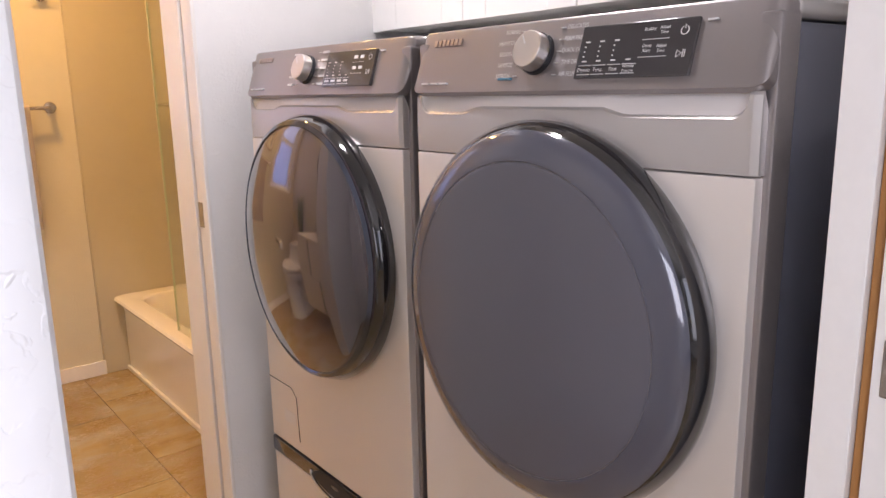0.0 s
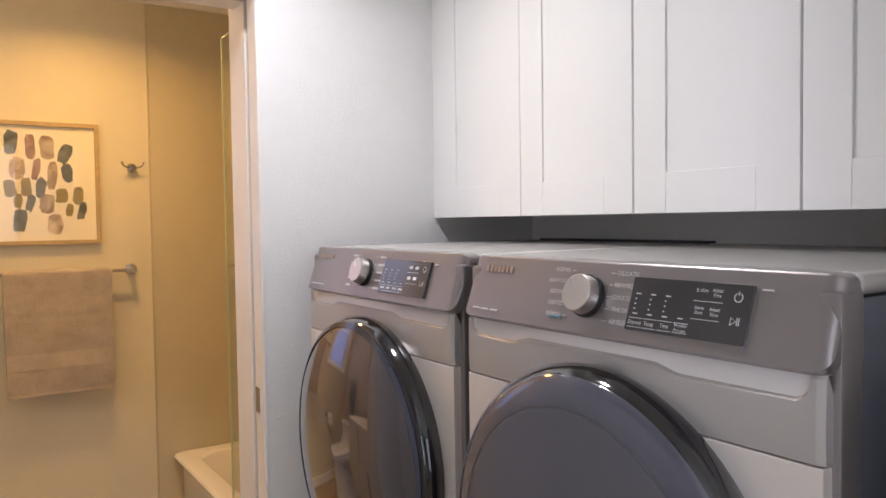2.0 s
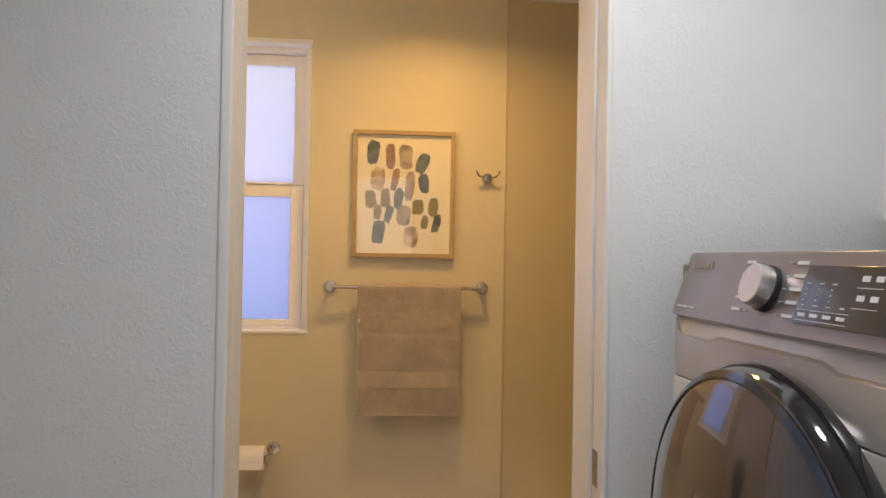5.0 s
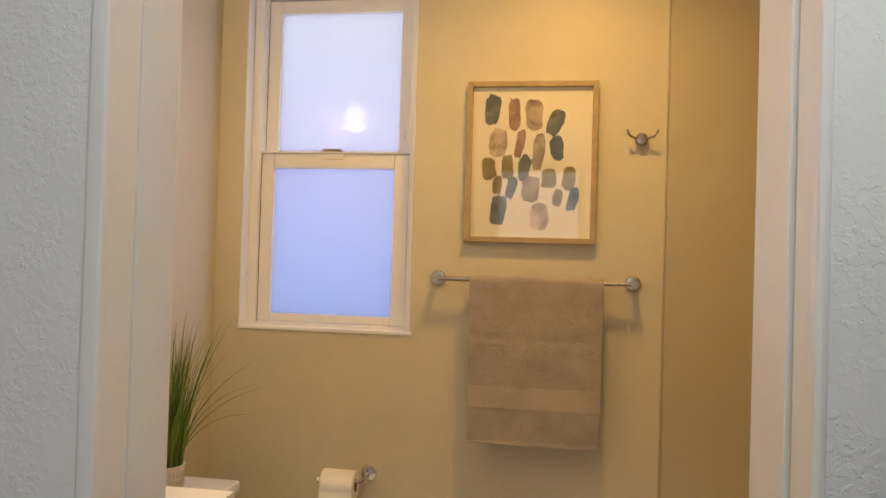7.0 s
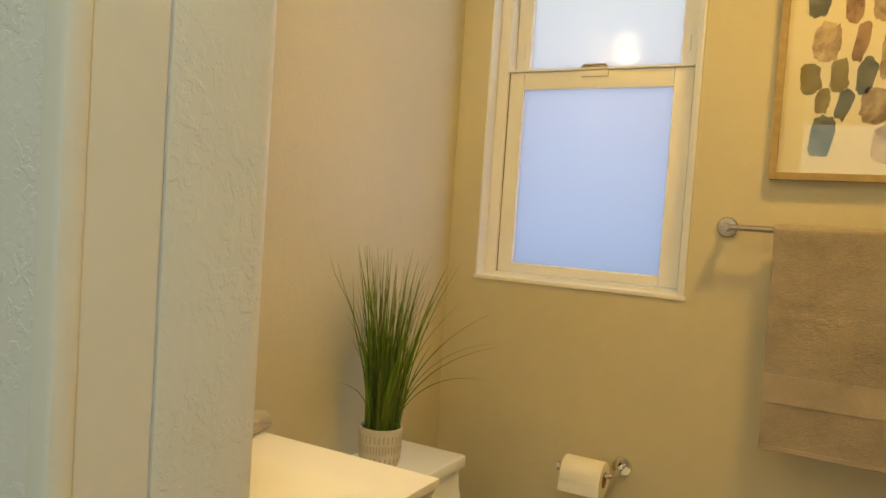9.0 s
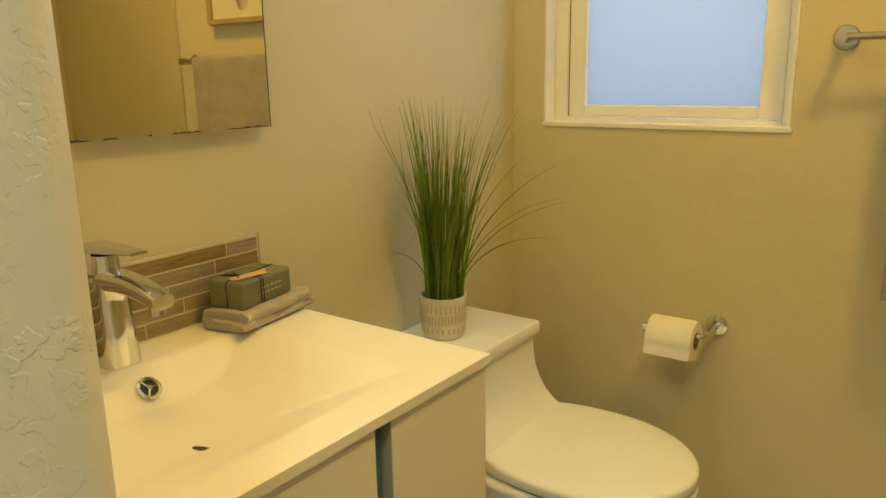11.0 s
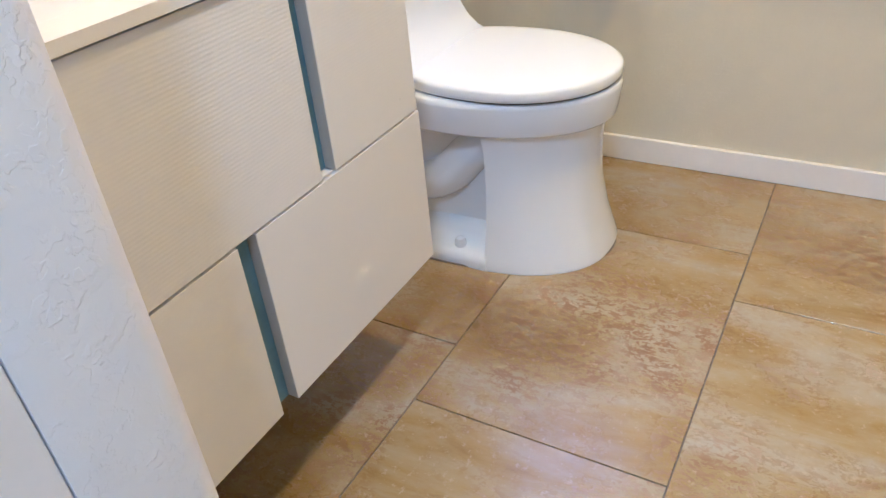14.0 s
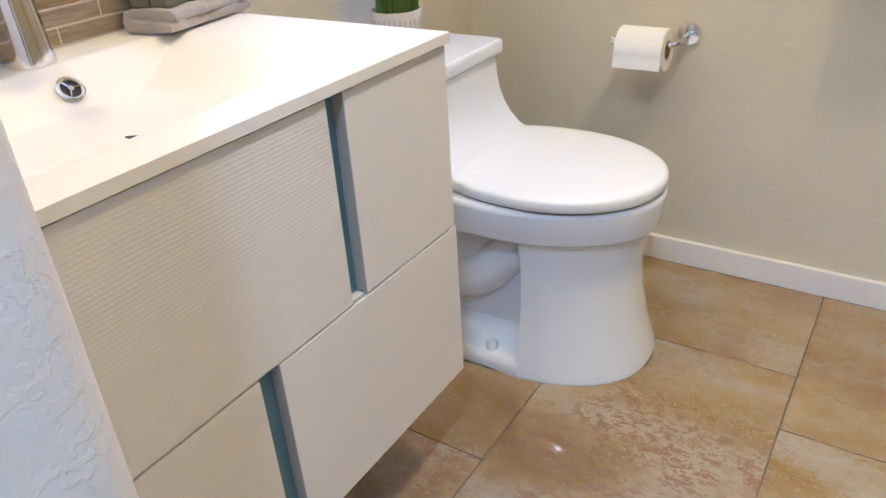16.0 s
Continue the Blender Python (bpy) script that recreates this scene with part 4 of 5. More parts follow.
for s in np.linspace(0, 1, 9):
    xx = fx + 0.004 + s * 0.126
    zz = VT + 0.122 + 0.004 * math.sin(s * 3) - 0.012 * s * s
    w, hgt = 0.0205 - 0.0045 * s, 0.0155 - 0.006 * s
    ringsv.append([(xx, fy + w * math.copysign(abs(math.cos(a)) ** 0.6, math.cos(a)), zz + hgt * math.copysign(abs(math.sin(a)) ** 0.6, math.sin(a))) for a in np.linspace(0, 2 * math.pi, 21)[:-1]])
loft(bm, ringsv)
part("spout", bm, M_CHROME, tap)
part("aerator", cyl(bmesh.new(), (fx + 0.117, fy, VT + 0.092), (fx + 0.115, fy, VT + 0.110), 0.0115, 0.0125), M_CHROME, tap, "ringed chrome aerator")
part("cartridge", cyl(bmesh.new(), (fx, fy, VT + 0.120), (fx, fy, VT + 0.158), 0.019, 0.018), M_CHROME, tap)
bm = bmesh.new()
ringsv = []
for s in np.linspace(0, 1, 8):
    xx = fx - 0.026 + s * 0.112
    zz = VT + 0.164 + 0.010 * s - 0.004 * s * s
    w, hgt = 0.0225 - 0.010 * s, 0.0085 - 0.0062 * s
    ringsv.append([(xx, fy + w * math.copysign(abs(math.cos(a)) ** 0.5, math.cos(a)), zz + hgt * math.copysign(abs(math.sin(a)) ** 0.5, math.sin(a))) for a in np.linspace(0, 2 * math.pi, 21)[:-1]])
loft(bm, ringsv)
part("lever", bm, M_CHROME, tap)

# backsplash strips
splash = empty("backsplash", "low backsplash of brown wood-look mosaic strips behind the tap", "backsplash")
boxpart("grout_bed", (XL + 0.001, XL + 0.0086, VY0, 2.757, VT + 0.001, VT + 0.126), M_SPLASHGROUT, splash, "pale grout", 0)
cuts = ((2.32, 2.53), (2.28, 2.60), (2.36, 2.575, 2.68), (2.30, 2.665), (2.24, 2.45, 2.69))
for r in range(5):
    ys = (VY0 + 0.002, *cuts[r], 2.755)
    z0 = VT + 0.003 + r * 0.0244
    for a, b in zip(ys, ys[1:]):
        boxpart("mosaic_strip", (XL + 0.003, XL + 0.0095, a + 0.0014, b - 0.0014, z0, z0 + 0.0214), M_SPLASH, splash, "", 0.0008)
boxpart("edge_trim", (XL + 0.001, XL + 0.011, 2.7575, 2.7605, VT + 0.001, VT + 0.128), M_SPLASHGROUT, splash, "", 0.0005)

# washcloth and wrapped soap
turn = pose(-0.474, 2.702, 0, 0, 0, 8)
cloth = empty("folded_washcloth", "folded grey-beige terry washcloth on the vanity top", "cloth")


def folded(m, w, d, z0, z1, seed):
    bm = bmesh.new()
    ringsv = []
    for i in range(25):
        s = i / 24
        y = (s - 0.5) * d
        ring = []
        for k in range(28):
            a = 2 * math.pi * k / 28
            e = 0.35
            px = w / 2 * math.copysign(abs(math.cos(a)) ** e, math.cos(a))
            pz = (z0 + z1) / 2 + (z1 - z0) / 2 * math.copysign(abs(math.sin(a)) ** 0.8, math.sin(a))
            n = noise.noise(Vector((px * 40 + seed, y * 40, pz * 60)))
            squeeze = 1 if 0 < i < 24 else 0.94
            ring.append(m @ Vector((px * squeeze + 0.008 * n, y + 0.009 * n, max(pz + 0.0045 * n, VT + 0.0006))))
        ringsv.append(ring)
    return loft(bm, ringsv)


part("lower_fold", folded(turn, 0.096, 0.170, VT + 0.0005, VT + 0.019, 1.0), M_CLOTH, cloth, "", 60)
part("upper_fold", folded(turn @ pose(0.002, 0.003, 0), 0.094, 0.160, VT + 0.0135, VT + 0.033, 4.0), M_CLOTH, cloth, "", 60)
soap = empty("wrapped_soap_bar", "olive paper-wrapped soap tied with black string and a kraft tag", "soap")
st = turn @ pose(-0.006, -0.004, VT + 0.0310, 0, 0, 2)
bm = box(bmesh.new(), -0.034, 0.034, -0.063, 0.063, 0, 0.046, 0.006, 3)
bm.transform(st)
part("wrapper", bm, M_SOAPWRAP, soap)
bm = bmesh.new()
for yy in (-0.030, -0.036):
    loopp = [(-0.0345, yy, 0.0), (-0.0346, yy, 0.042), (-0.030, yy, 0.0468), (0.030, yy + 0.02, 0.0468), (0.0346, yy + 0.02, 0.042), (0.0345, yy + 0.02, 0.001)]
    tube(bm, [st @ Vector(p) for p in loopp], 0.0009, 6)
tube(bm, [st @ Vector(p) for p in ((0.005, -0.0635, 0.0), (0.004, -0.0636, 0.042), (0.003, -0.058, 0.0468), (-0.002, 0.058, 0.0468), (-0.002, 0.0636, 0.042))], 0.0009, 6)
for k in range(4):
    tube(bm, [st @ Vector(p) for p in ((0.001, -0.030, 0.048), (0.006 - 0.005 * k, -0.036 + 0.002 * k, 0.052), (0.010 - 0.007 * k, -0.040 + 0.004 * k, 0.049))], 0.0008, 5)
part("string", bm, M_STRING, soap, "thin black string")
bm = bmesh.new()
loft(bm, [[st @ Vector((x, y, z)) for x, y in ((-0.002, -0.050), (0.014, -0.055), (0.032, 0.006), (0.022, 0.012), (0.010, 0.026))] for z in (0.0475, 0.0484)])
part("tag", bm, M_TAG, soap, "pale kraft paper tag")
for r in range(2):
    for k in range(5):
        bm = box(bmesh.new(), 0.0338, 0.0345, -0.012 + k * 0.010, -0.006 + k * 0.010, 0.017 + r * 0.009, 0.020 + r * 0.009)
        bm.transform(st)
        part("print_mark", bm, M_DOT, soap)

# mirror cabinet
mirror = empty("mirror_cabinet", "frameless mirrored cabinet with a tarnished lower edge", "mirror")
boxpart("box", (XL + 0.001, XL + 0.018, 2.19, 2.786, 1.074, 1.74), M_TRIM, mirror)
glass = boxpart("mirror_glass", (XL + 0.0185, XL + 0.024, 2.185, 2.790, 1.070, 1.745), M_MIRROR, mirror, "silver mirror glass", 0.0008)
boxpart("mirror_edge", (XL + 0.0183, XL + 0.0243, 2.7902, 2.7914, 1.0705, 1.7445), M_MIRRORWEAR, mirror, "dark glass edge", 0)
rng = random.Random(5)
for a, b in ((2.19, 2.245), (2.30, 2.33), (2.42, 2.47), (2.49, 2.51), (2.56, 2.565), (2.60, 2.65), (2.70, 2.785)):
    bm = bmesh.new()
    k = 14
    tops = [bm.verts.new((XL + 0.0244, a + (b - a) * i / k, 1.0716 + rng.uniform(0.0005, 0.0028) * (1 if 0 < i < k else 0.2))) for i in range(k + 1)]
    base = [bm.verts.new((XL + 0.0248, a + (b - a) * i / k, 1.0712)) for i in range(k + 1)]
    for i in range(k):
        bm.faces.new((base[i], base[i + 1], tops[i + 1], tops[i]))
    part("tarnish", bm, M_MIRRORWEAR, glass, "black tarnish")

# ---- lamp over the mirror ----
sconce = empty("vanity_lamp", "small lit white glass wall lamp above the mirror", "lamp")
boxpart("wall_plate", (XL + 0.0005, XL + 0.020, 2.44, 2.56, 2.02, 2.10), M_NICKEL, sconce, "satin nickel plate", 0.004)
part("arm", tube(bmesh.new(), [(XL + 0.018, 2.50, 2.06), (XL + 0.07, 2.50, 2.065), (-0.45, 2.50, 2.055), (-0.45, 2.50, 2.035)], 0.007, 12), M_NICKEL, sconce)
shade = part("shade", lathe(bmesh.new(), [(0.020, 0.062), (0.040, 0.052), (0.052, 0.015), (0.058, -0.035), (0.060, -0.055), (0.057, -0.055), (0.049, 0.014), (0.037, 0.048), (0.018, 0.058)], Matrix.Translation((-0.45, 2.50, 1.985)), 32, False), M_OPAL, sconce, "glowing opal glass shade")
shade.visible_shadow = False

# ---- toilet ----
TY = 3.213
wc = empty("toilet", "white one-piece skirted toilet with closed lid", "toilet")


def egg(xb, xf, hw, z, n=48, back=0.35):
    """Closed outline: a rounded rear at xb, an elliptical front at xf."""
    out = []
    xm = xb + (xf - xb) * 0.45
    for i in range(n):
        a = 2 * math.pi * i / n
        c, s = math.cos(a), math.sin(a)
        if c >= 0:
            out.append((xm + (xf - xm) * c, TY + hw * s, z))
        else:
            out.append((xm - (xm - xb) * abs(c) ** 0.9, TY + hw * math.copysign(abs(s) ** back, s), z))
    return out


bm = bmesh.new()
levels = ((0.0, -0.105, 0.116, 0.190), (0.006, -0.105, 0.117, 0.191), (0.03, -0.104, 0.110, 0.186), (0.09, -0.103, 0.094, 0.175), (0.16, -0.103, 0.082, 0.167), (0.22, -0.104, 0.079, 0.165), (0.27, -0.106, 0.082, 0.165), (0.290, -0.108, 0.087, 0.167), (0.3045, -0.11, 0.092, 0.1685))


def pedestal_ring(xb, xf, hw, z, n=49):
    """The rim's own outline, cut straight at the back; blunter towards the floor."""
    xm = -0.40 + 0.45 * (xf + 0.40)
    p = 0.86 + 0.14 * min(1.0, z / 0.26)
    lim = math.acos(((xb - xm) / (xf - xm)) ** (1 / p))
    return [(xm + (xf - xm) * math.cos(a) ** p, TY + hw * math.copysign(abs(math.sin(a)) ** p, a), z) for a in np.linspace(-lim, lim, n)]


loft(bm, [pedestal_ring(b, f, w, z) for z, b, f, w in levels])
part("pedestal_base", bm, M_CERAMIC, wc, "glossy white porcelain", 50)
bm = bmesh.new()
loft(bm, [egg(-0.40, f, w, z) for z, f, w in ((0.304, 0.096, 0.171), (0.3055, 0.102, 0.1765), (0.311, 0.1065, 0.180), (0.340, 0.112, 0.185), (0.366, 0.116, 0.189), (0.375, 0.114, 0.187), (0.380, 0.108, 0.180))])
part("bowl_rim", bm, M_CERAMIC, wc, "", 50)
bm = bmesh.new()
loft(bm, [egg(-0.30, f, w, z) for z, f, w in ((0.3805, 0.103, 0.174), (0.383, 0.110, 0.181), (0.389, 0.114, 0.185), (0.4005, 0.1135, 0.1845), (0.4055, 0.1110, 0.182), (0.4085, 0.1045, 0.1755), (0.4102, 0.082, 0.156), (0.4112, 0.02, 0.10), (0.4115, -0.06, 0.02))])
part("lid", bm, M_SEAT, wc, "white closed lid", 50)
# dark slab painted in for the shade between lid and rim
bm = bmesh.new()
loft(bm, [egg(-0.29, 0.107, 0.179, z) for z in (0.3802, 0.3828)])
part("seat_gap", bm, M_RUBBER_SHADE, wc, "dark filler for the shade in the gap under the lid")
# rear trapway behind the side opening
bm = bmesh.new()
sec = [(-0.189, 0.0), (-0.1895, 0.014), (-0.186, 0.026), (-0.176, 0.035), (-0.155, 0.040), (-0.130, 0.052), (-0.112, 0.078)]
sec += [(-a, b) for a, b in reversed(sec)]
loft(bm, [[(x, TY + a * k, b) for a, b in sec] for x, k in ((-0.50, 0.8), (-0.36, 0.94), (-0.22, 0.99), (-0.099, 1.0))])
part("foot_plate", bm, M_CERAMIC, wc, "", 60)
bm = bmesh.new()
box(bm, -0.50, -0.10, TY - 0.112, TY + 0.112, 0.02, 0.33, 0.03, 3)
part("trap_core", bm, M_CERAMIC, wc)


def smooth_pts(pts, n=6):
    """Catmull-Rom points through pts."""
    pts = [Vector(p) for p in (pts[0], *pts, pts[-1])]
    out = []
    for a, b, c, d in zip(pts, pts[1:], pts[2:], pts[3:]):
        for k in range(n):
            t = k / n
            out.append(0.5 * (2 * b + (c - a) * t + (2 * a - 5 * b + 4 * c - d) * t * t + (3 * b - a - 3 * c + d) * t ** 3))
    return out + [pts[-2]]


for sgn in (-1, 1):
    pts = smooth_pts([(-0.10, TY + sgn * 0.085, 0.285), (-0.16, TY + sgn * 0.098, 0.235), (-0.22, TY + sgn * 0.104, 0.175), (-0.30, TY + sgn * 0.10, 0.145), (-0.40, TY + sgn * 0.095, 0.17), (-0.46, TY + sgn * 0.09, 0.25)])
    part("trapway", tube(bmesh.new(), pts, 0.046, 20), M_CERAMIC, wc, "", 180)
    part("bolt_cap", lathe(bmesh.new(), [(0.013, 0.0), (0.013, 0.010), (0.009, 0.018), (0.003, 0.0205)], Matrix.Translation((-0.170, TY + sgn * 0.163, 0.0365)), 20), M_SEAT, wc, "white bolt cap")
# tank with a swept front
side_prof = [(-0.534, 0.30), (-0.534, 0.558), (-0.322, 0.558), (-0.320, 0.52), (-0.314, 0.49), (-0.303, 0.462), (-0.287, 0.437), (-0.264, 0.416), (-0.235, 0.402), (-0.20, 0.394), (-0.20, 0.30)]
bm = bmesh.new()
loft(bm, [[(x + (0.012 if abs(s) > 0.99 and x > -0.5 and z > 0.31 else 0) * -1, TY + s * 0.160, z) for x, z in side_prof] for s in (-1, -0.955, 0.955, 1)])
part("tank", bm, M_CERAMIC, wc, "", 40)
boxpart("tank_lid", (-0.535, -0.309, TY - 0.168, TY + 0.168, 0.562, 0.595), M_CERAMIC, wc, "", 0.009)
boxpart("lid_joint", (-0.53, -0.327, TY - 0.158, TY + 0.158, 0.557, 0.5625), M_RUBBER_SHADE, wc, "dark joint", 0)
bm = tube(bmesh.new(), [(px + 0.001, py, 0.0015) for px, py, _ in egg(-0.49, 0.117, 0.191, 0, 60, back=0.2)] + [(egg(-0.49, 0.117, 0.191, 0, 60, back=0.2)[0][0] + 0.001, egg(-0.49, 0.117, 0.191, 0, 60, back=0.2)[0][1], 0.0015)], 0.0025, 5)
part("caulk_line", bm, M_GROUT, wc, "dingy caulk line")

# ---- potted grass on the tank ----
PX, PY, PZ = -0.440, 3.178, 0.5955
pot = empty("potted_grass", "tall artificial grass in a patterned cream pot on the toilet tank", "plant")
part("pot", lathe(bmesh.new(), [(0.040, 0.0), (0.045, 0.002), (0.049, 0.03), (0.051, 0.088), (0.0505, 0.092), (0.047, 0.092), (0.046, 0.080), (0.002, 0.079)], Matrix.Translation((PX, PY, PZ)), 40), M_POT, pot, "cream stoneware pot with carved bands")
for z0, z1, n, w in ((0.060, 0.078, 30, 0.28), (0.036, 0.054, 44, 0.45), (0.014, 0.026, 26, 0.3)):
    bm = bmesh.new()
    for k in range(n):
        a = 2 * math.pi * k / n
        rz = lambda z: 0.0492 + (z - 0.03) * 0.035
        da = w * math.pi / n
        vs = [bm.verts.new((PX + (rz(z) + 0.0006) * math.cos(q), PY + (rz(z) + 0.0006) * math.sin(q), PZ + z)) for q, z in ((a - da, z0), (a + da, z0), (a + da, z1), (a - da, z1))]
        bm.faces.new(vs)
    part("carved_band", bm, M_POTBAND, pot, "brown carved strokes")
part("soil", lathe(bmesh.new(), [(0.0465, 0.070), (0.0465, 0.084), (0.02, 0.088), (0.002, 0.088)], Matrix.Translation((PX, PY, PZ)), 24), M_SOIL, pot, "dark foam")
rng = random.Random(11)


def blade(bm, base, top, droop, w, n=9):
    """A narrow folded leaf from base towards top, bending over by droop at its tip."""
    base, top = Vector(base), Vector(top)
    sidev = (top - base).cross(Vector((rng.uniform(-1, 1), rng.uniform(-1, 1), 0.1))).normalized()
    rows = []
    for i in range(n + 1):
        s = i / n
        p = base.lerp(top, s)
        p += Vector((top.x - base.x, top.y - base.y, 0)) * (0.8 * (s * s - s))
        p.z -= droop * s ** 3
        p.x = max(p.x, XL + 0.006)
        p.y = min(p.y, YB - 0.008)
        k = w * (1 - s ** 1.6) * (0.6 + 0.4 * min(1, s * 4)) + 0.00025
        fold = Vector((0, 0, 0)) + (top - base).cross(sidev).normalized() * (k * 0.5)
        rows.append((p - sidev * k, p + fold, p + sidev * k))
    vs = [[bm.verts.new(q) for q in r] for r in rows]
    for a, b in zip(vs, vs[1:]):
        for j in range(2):
            bm.faces.new((a[j], a[j + 1], b[j + 1], b[j]))


bm = bmesh.new()
for k in range(240):
    a, r = rng.uniform(0, 2 * math.pi), 0.043 * math.sqrt(rng.random())
    base = (PX + r * math.cos(a), PY + r * math.sin(a), PZ + 0.082)
    lean = rng.random() ** 2.0
    b = a + rng.uniform(-0.9, 0.9)
    tall = rng.choice((rng.uniform(0.20, 0.30), rng.uniform(0.27, 0.37), rng.uniform(0.34, 0.44)))
    out = (0.012 + 0.105 * lean) * tall / 0.34
    tip = (base[0] + out * math.cos(b) + 0.008, base[1] + out * math.sin(b), base[2] + tall)
    blade(bm, base, tip, 0.03 * lean * rng.random(), rng.uniform(0.0012, 0.0026))
for ang, out, tall, droop in ((55, 0.30, 0.30, 0.10), (35, 0.27, 0.24, 0.12), (20, 0.26, 0.28, 0.06), (48, 0.24, 0.20, 0.08), (-70, 0.22, 0.36, 0.20), (75, 0.25, 0.33, 0.04), (10, 0.20, 0.30, 0.04), (-100, 0.15, 0.18, 0.05), (-45, 0.16, 0.38, 0.03), (-60, 0.24, 0.30, 0.14), (60, 0.29, 0.26, 0.16), (30, 0.24, 0.34, 0.05), (65, 0.20, 0.38, 0.02)):
    a = radians(ang)
    base = (PX + 0.03 * math.cos(a), PY + 0.03 * math.sin(a), PZ + 0.082)
    blade(bm, base, (PX + out * math.cos(a), PY + out * math.sin(a), base[2] + tall), droop, 0.0012, 14)
tagged(part("grass_blades", bm, M_GRASS, pot, "long thin green plastic blades", 180), kind="stuff")

# ---- toilet paper ----
tp = empty("toilet_paper_holder", "chrome toilet paper holder arm on the wall", "paper holder")
part("flange", lathe(bmesh.new(), [(0.025, 0.0), (0.026, 0.003), (0.024, 0.007), (0.010, 0.009)], Matrix.Translation((0.018, YB - 0.0005, 0.572)) @ pose(0, 0, 0, 90, 0, 0), 32), M_CHROME, tp)
bm = tube(bmesh.new(), [(0.018, YB - 0.004, 0.572), (0.018, YB - 0.05, 0.568), (0.016, YB - 0.066, 0.565), (0.008, YB - 0.074, 0.563), (-0.006, YB - 0.076, 0.562), (-0.122, YB - 0.076, 0.562)], 0.0065, 14)
part("arm", bm, M_CHROME, tp, "", 60)
part("end_knob", cyl(bmesh.new(), (-0.120, YB - 0.076, 0.562), (-0.130, YB - 0.076, 0.562), 0.011), M_CHROME, tp)
roll = empty("toilet_paper_roll", "white toilet paper roll hanging on the chrome arm", "toilet paper")
mroll = Matrix.Translation((-0.110, YB - 0.076, 0.551)) @ pose(0, 0, 0, 0, 90, 0)
part("paper", lathe(bmesh.new(), [(0.0205, 0.0), (0.044, 0.0), (0.0455, 0.002), (0.0455, 0.103), (0.044, 0.105), (0.0205, 0.105), (0.0205, 0.0)], mroll, 48, False), M_PAPER, roll)
part("core", lathe(bmesh.new(), [(0.0203, 0.0), (0.0203, 0.105), (0.0193, 0.105), (0.0193, 0.0), (0.0203, 0.0)], mroll, 32, False), M_CARD, roll, "brown cardboard core")
bm = bmesh.new()
ringsv = []
for i in range(6):
    z = 0.549 - i * 0.0065
    yy = YB - 0.076 - 0.0462 + 0.0012 * math.sin(i)
    ringsv.append([(-0.110, yy, z), (-0.0055, yy, z), (-0.0055, yy - 0.0006, z), (-0.110, yy - 0.0006, z)])
loft(bm, ringsv)
part("loose_sheet", bm, M_PAPER, roll)

# ---- towel bar and towel ----
bar = empty("towel_bar", "satin nickel towel bar on the wall", "towel bar")
for x in (0.226, 0.832):
    part("flange", lathe(bmesh.new(), [(0.024, 0.0), (0.025, 0.004), (0.022, 0.008), (0.010, 0.010)], Matrix.Translation((x, YB - 0.0005, 1.208)) @ pose(0, 0, 0, 90, 0, 0), 32), M_NICKEL, bar)
    part("post", cyl(bmesh.new(), (x, YB - 0.006, 1.208), (x, YB - 0.068, 1.208), 0.0095, 0.0115, 20), M_NICKEL, bar)
part("rod", cyl(bmesh.new(), (0.226, YB - 0.060, 1.208), (0.832, YB - 0.060, 1.208), 0.0075, seg=20), M_NICKEL, bar)
towel = empty("bath_towel", "folded taupe terry bath towel over the bar", "towel")


def towel_ring(x, s, grow=0.0):
    """Closed section in the yz plane: up the back, over the rod, down the front, and back inside."""
    n = lambda a, b: noise.noise(Vector((x * 7 + a, b * 6, s)))
    yb = YB - 0.060
    th = 0.013
    outer, inner = [], []
    for i in range(13):
        t = i / 12
        z = 0.80 + (1.208 - 0.80) * t
        w = 0.0035 * n(0, z)
        outer.append((yb + 0.011 + th + w + grow, z))
        inner.append((yb + 0.011 + w, z))
    for i in range(1, 9):
        a = math.pi * i / 9
        outer.append((yb + (0.011 + th + grow) * math.cos(a), 1.208 + (0.009 + th * 0.5 + grow) * math.sin(a)))
        inner.append((yb + 0.011 * math.cos(a), 1.208 + 0.009 * math.sin(a)))
    sag = 0.712 + 0.005 * n(3, 0.2)
    for i in range(41):
        t = i / 40
        z = 1.208 + (sag - 1.208) * t
        w = 0.004 * n(9, z) + 0.003 * t - 0.0035 * math.exp(-((z - 1.030 - 0.004 * n(5, 0.3)) / 0.007) ** 2)
        outer.append((yb - 0.011 - th - w - grow, z))
        inner.append((yb - 0.011 - w, z))
    return [(x, y, z) for y, z in outer] + [(x, y, z) for y, z in inner[::-1]]


bm = bmesh.new()
ringsv = []
for i in range(41):
    s = i / 40
    x = 0.337 + 0.405 * s
    ringsv.append(towel_ring(x, 0.0))
loft(bm, ringsv)
for v in bm.verts:
    t = (1.208 - v.co.z) / 0.5
    v.co.x += (0.5395 - v.co.x) * 0.035 * max(0, t) + 0.002 * noise.noise(Vector((3, v.co.z * 12, 1)))
    v.co.y += 0.0012 * noise.noise(Vector((v.co.x * 60, v.co.z * 60, 2)))
part("cloth", bm, M_TOWEL, towel, "", 60)


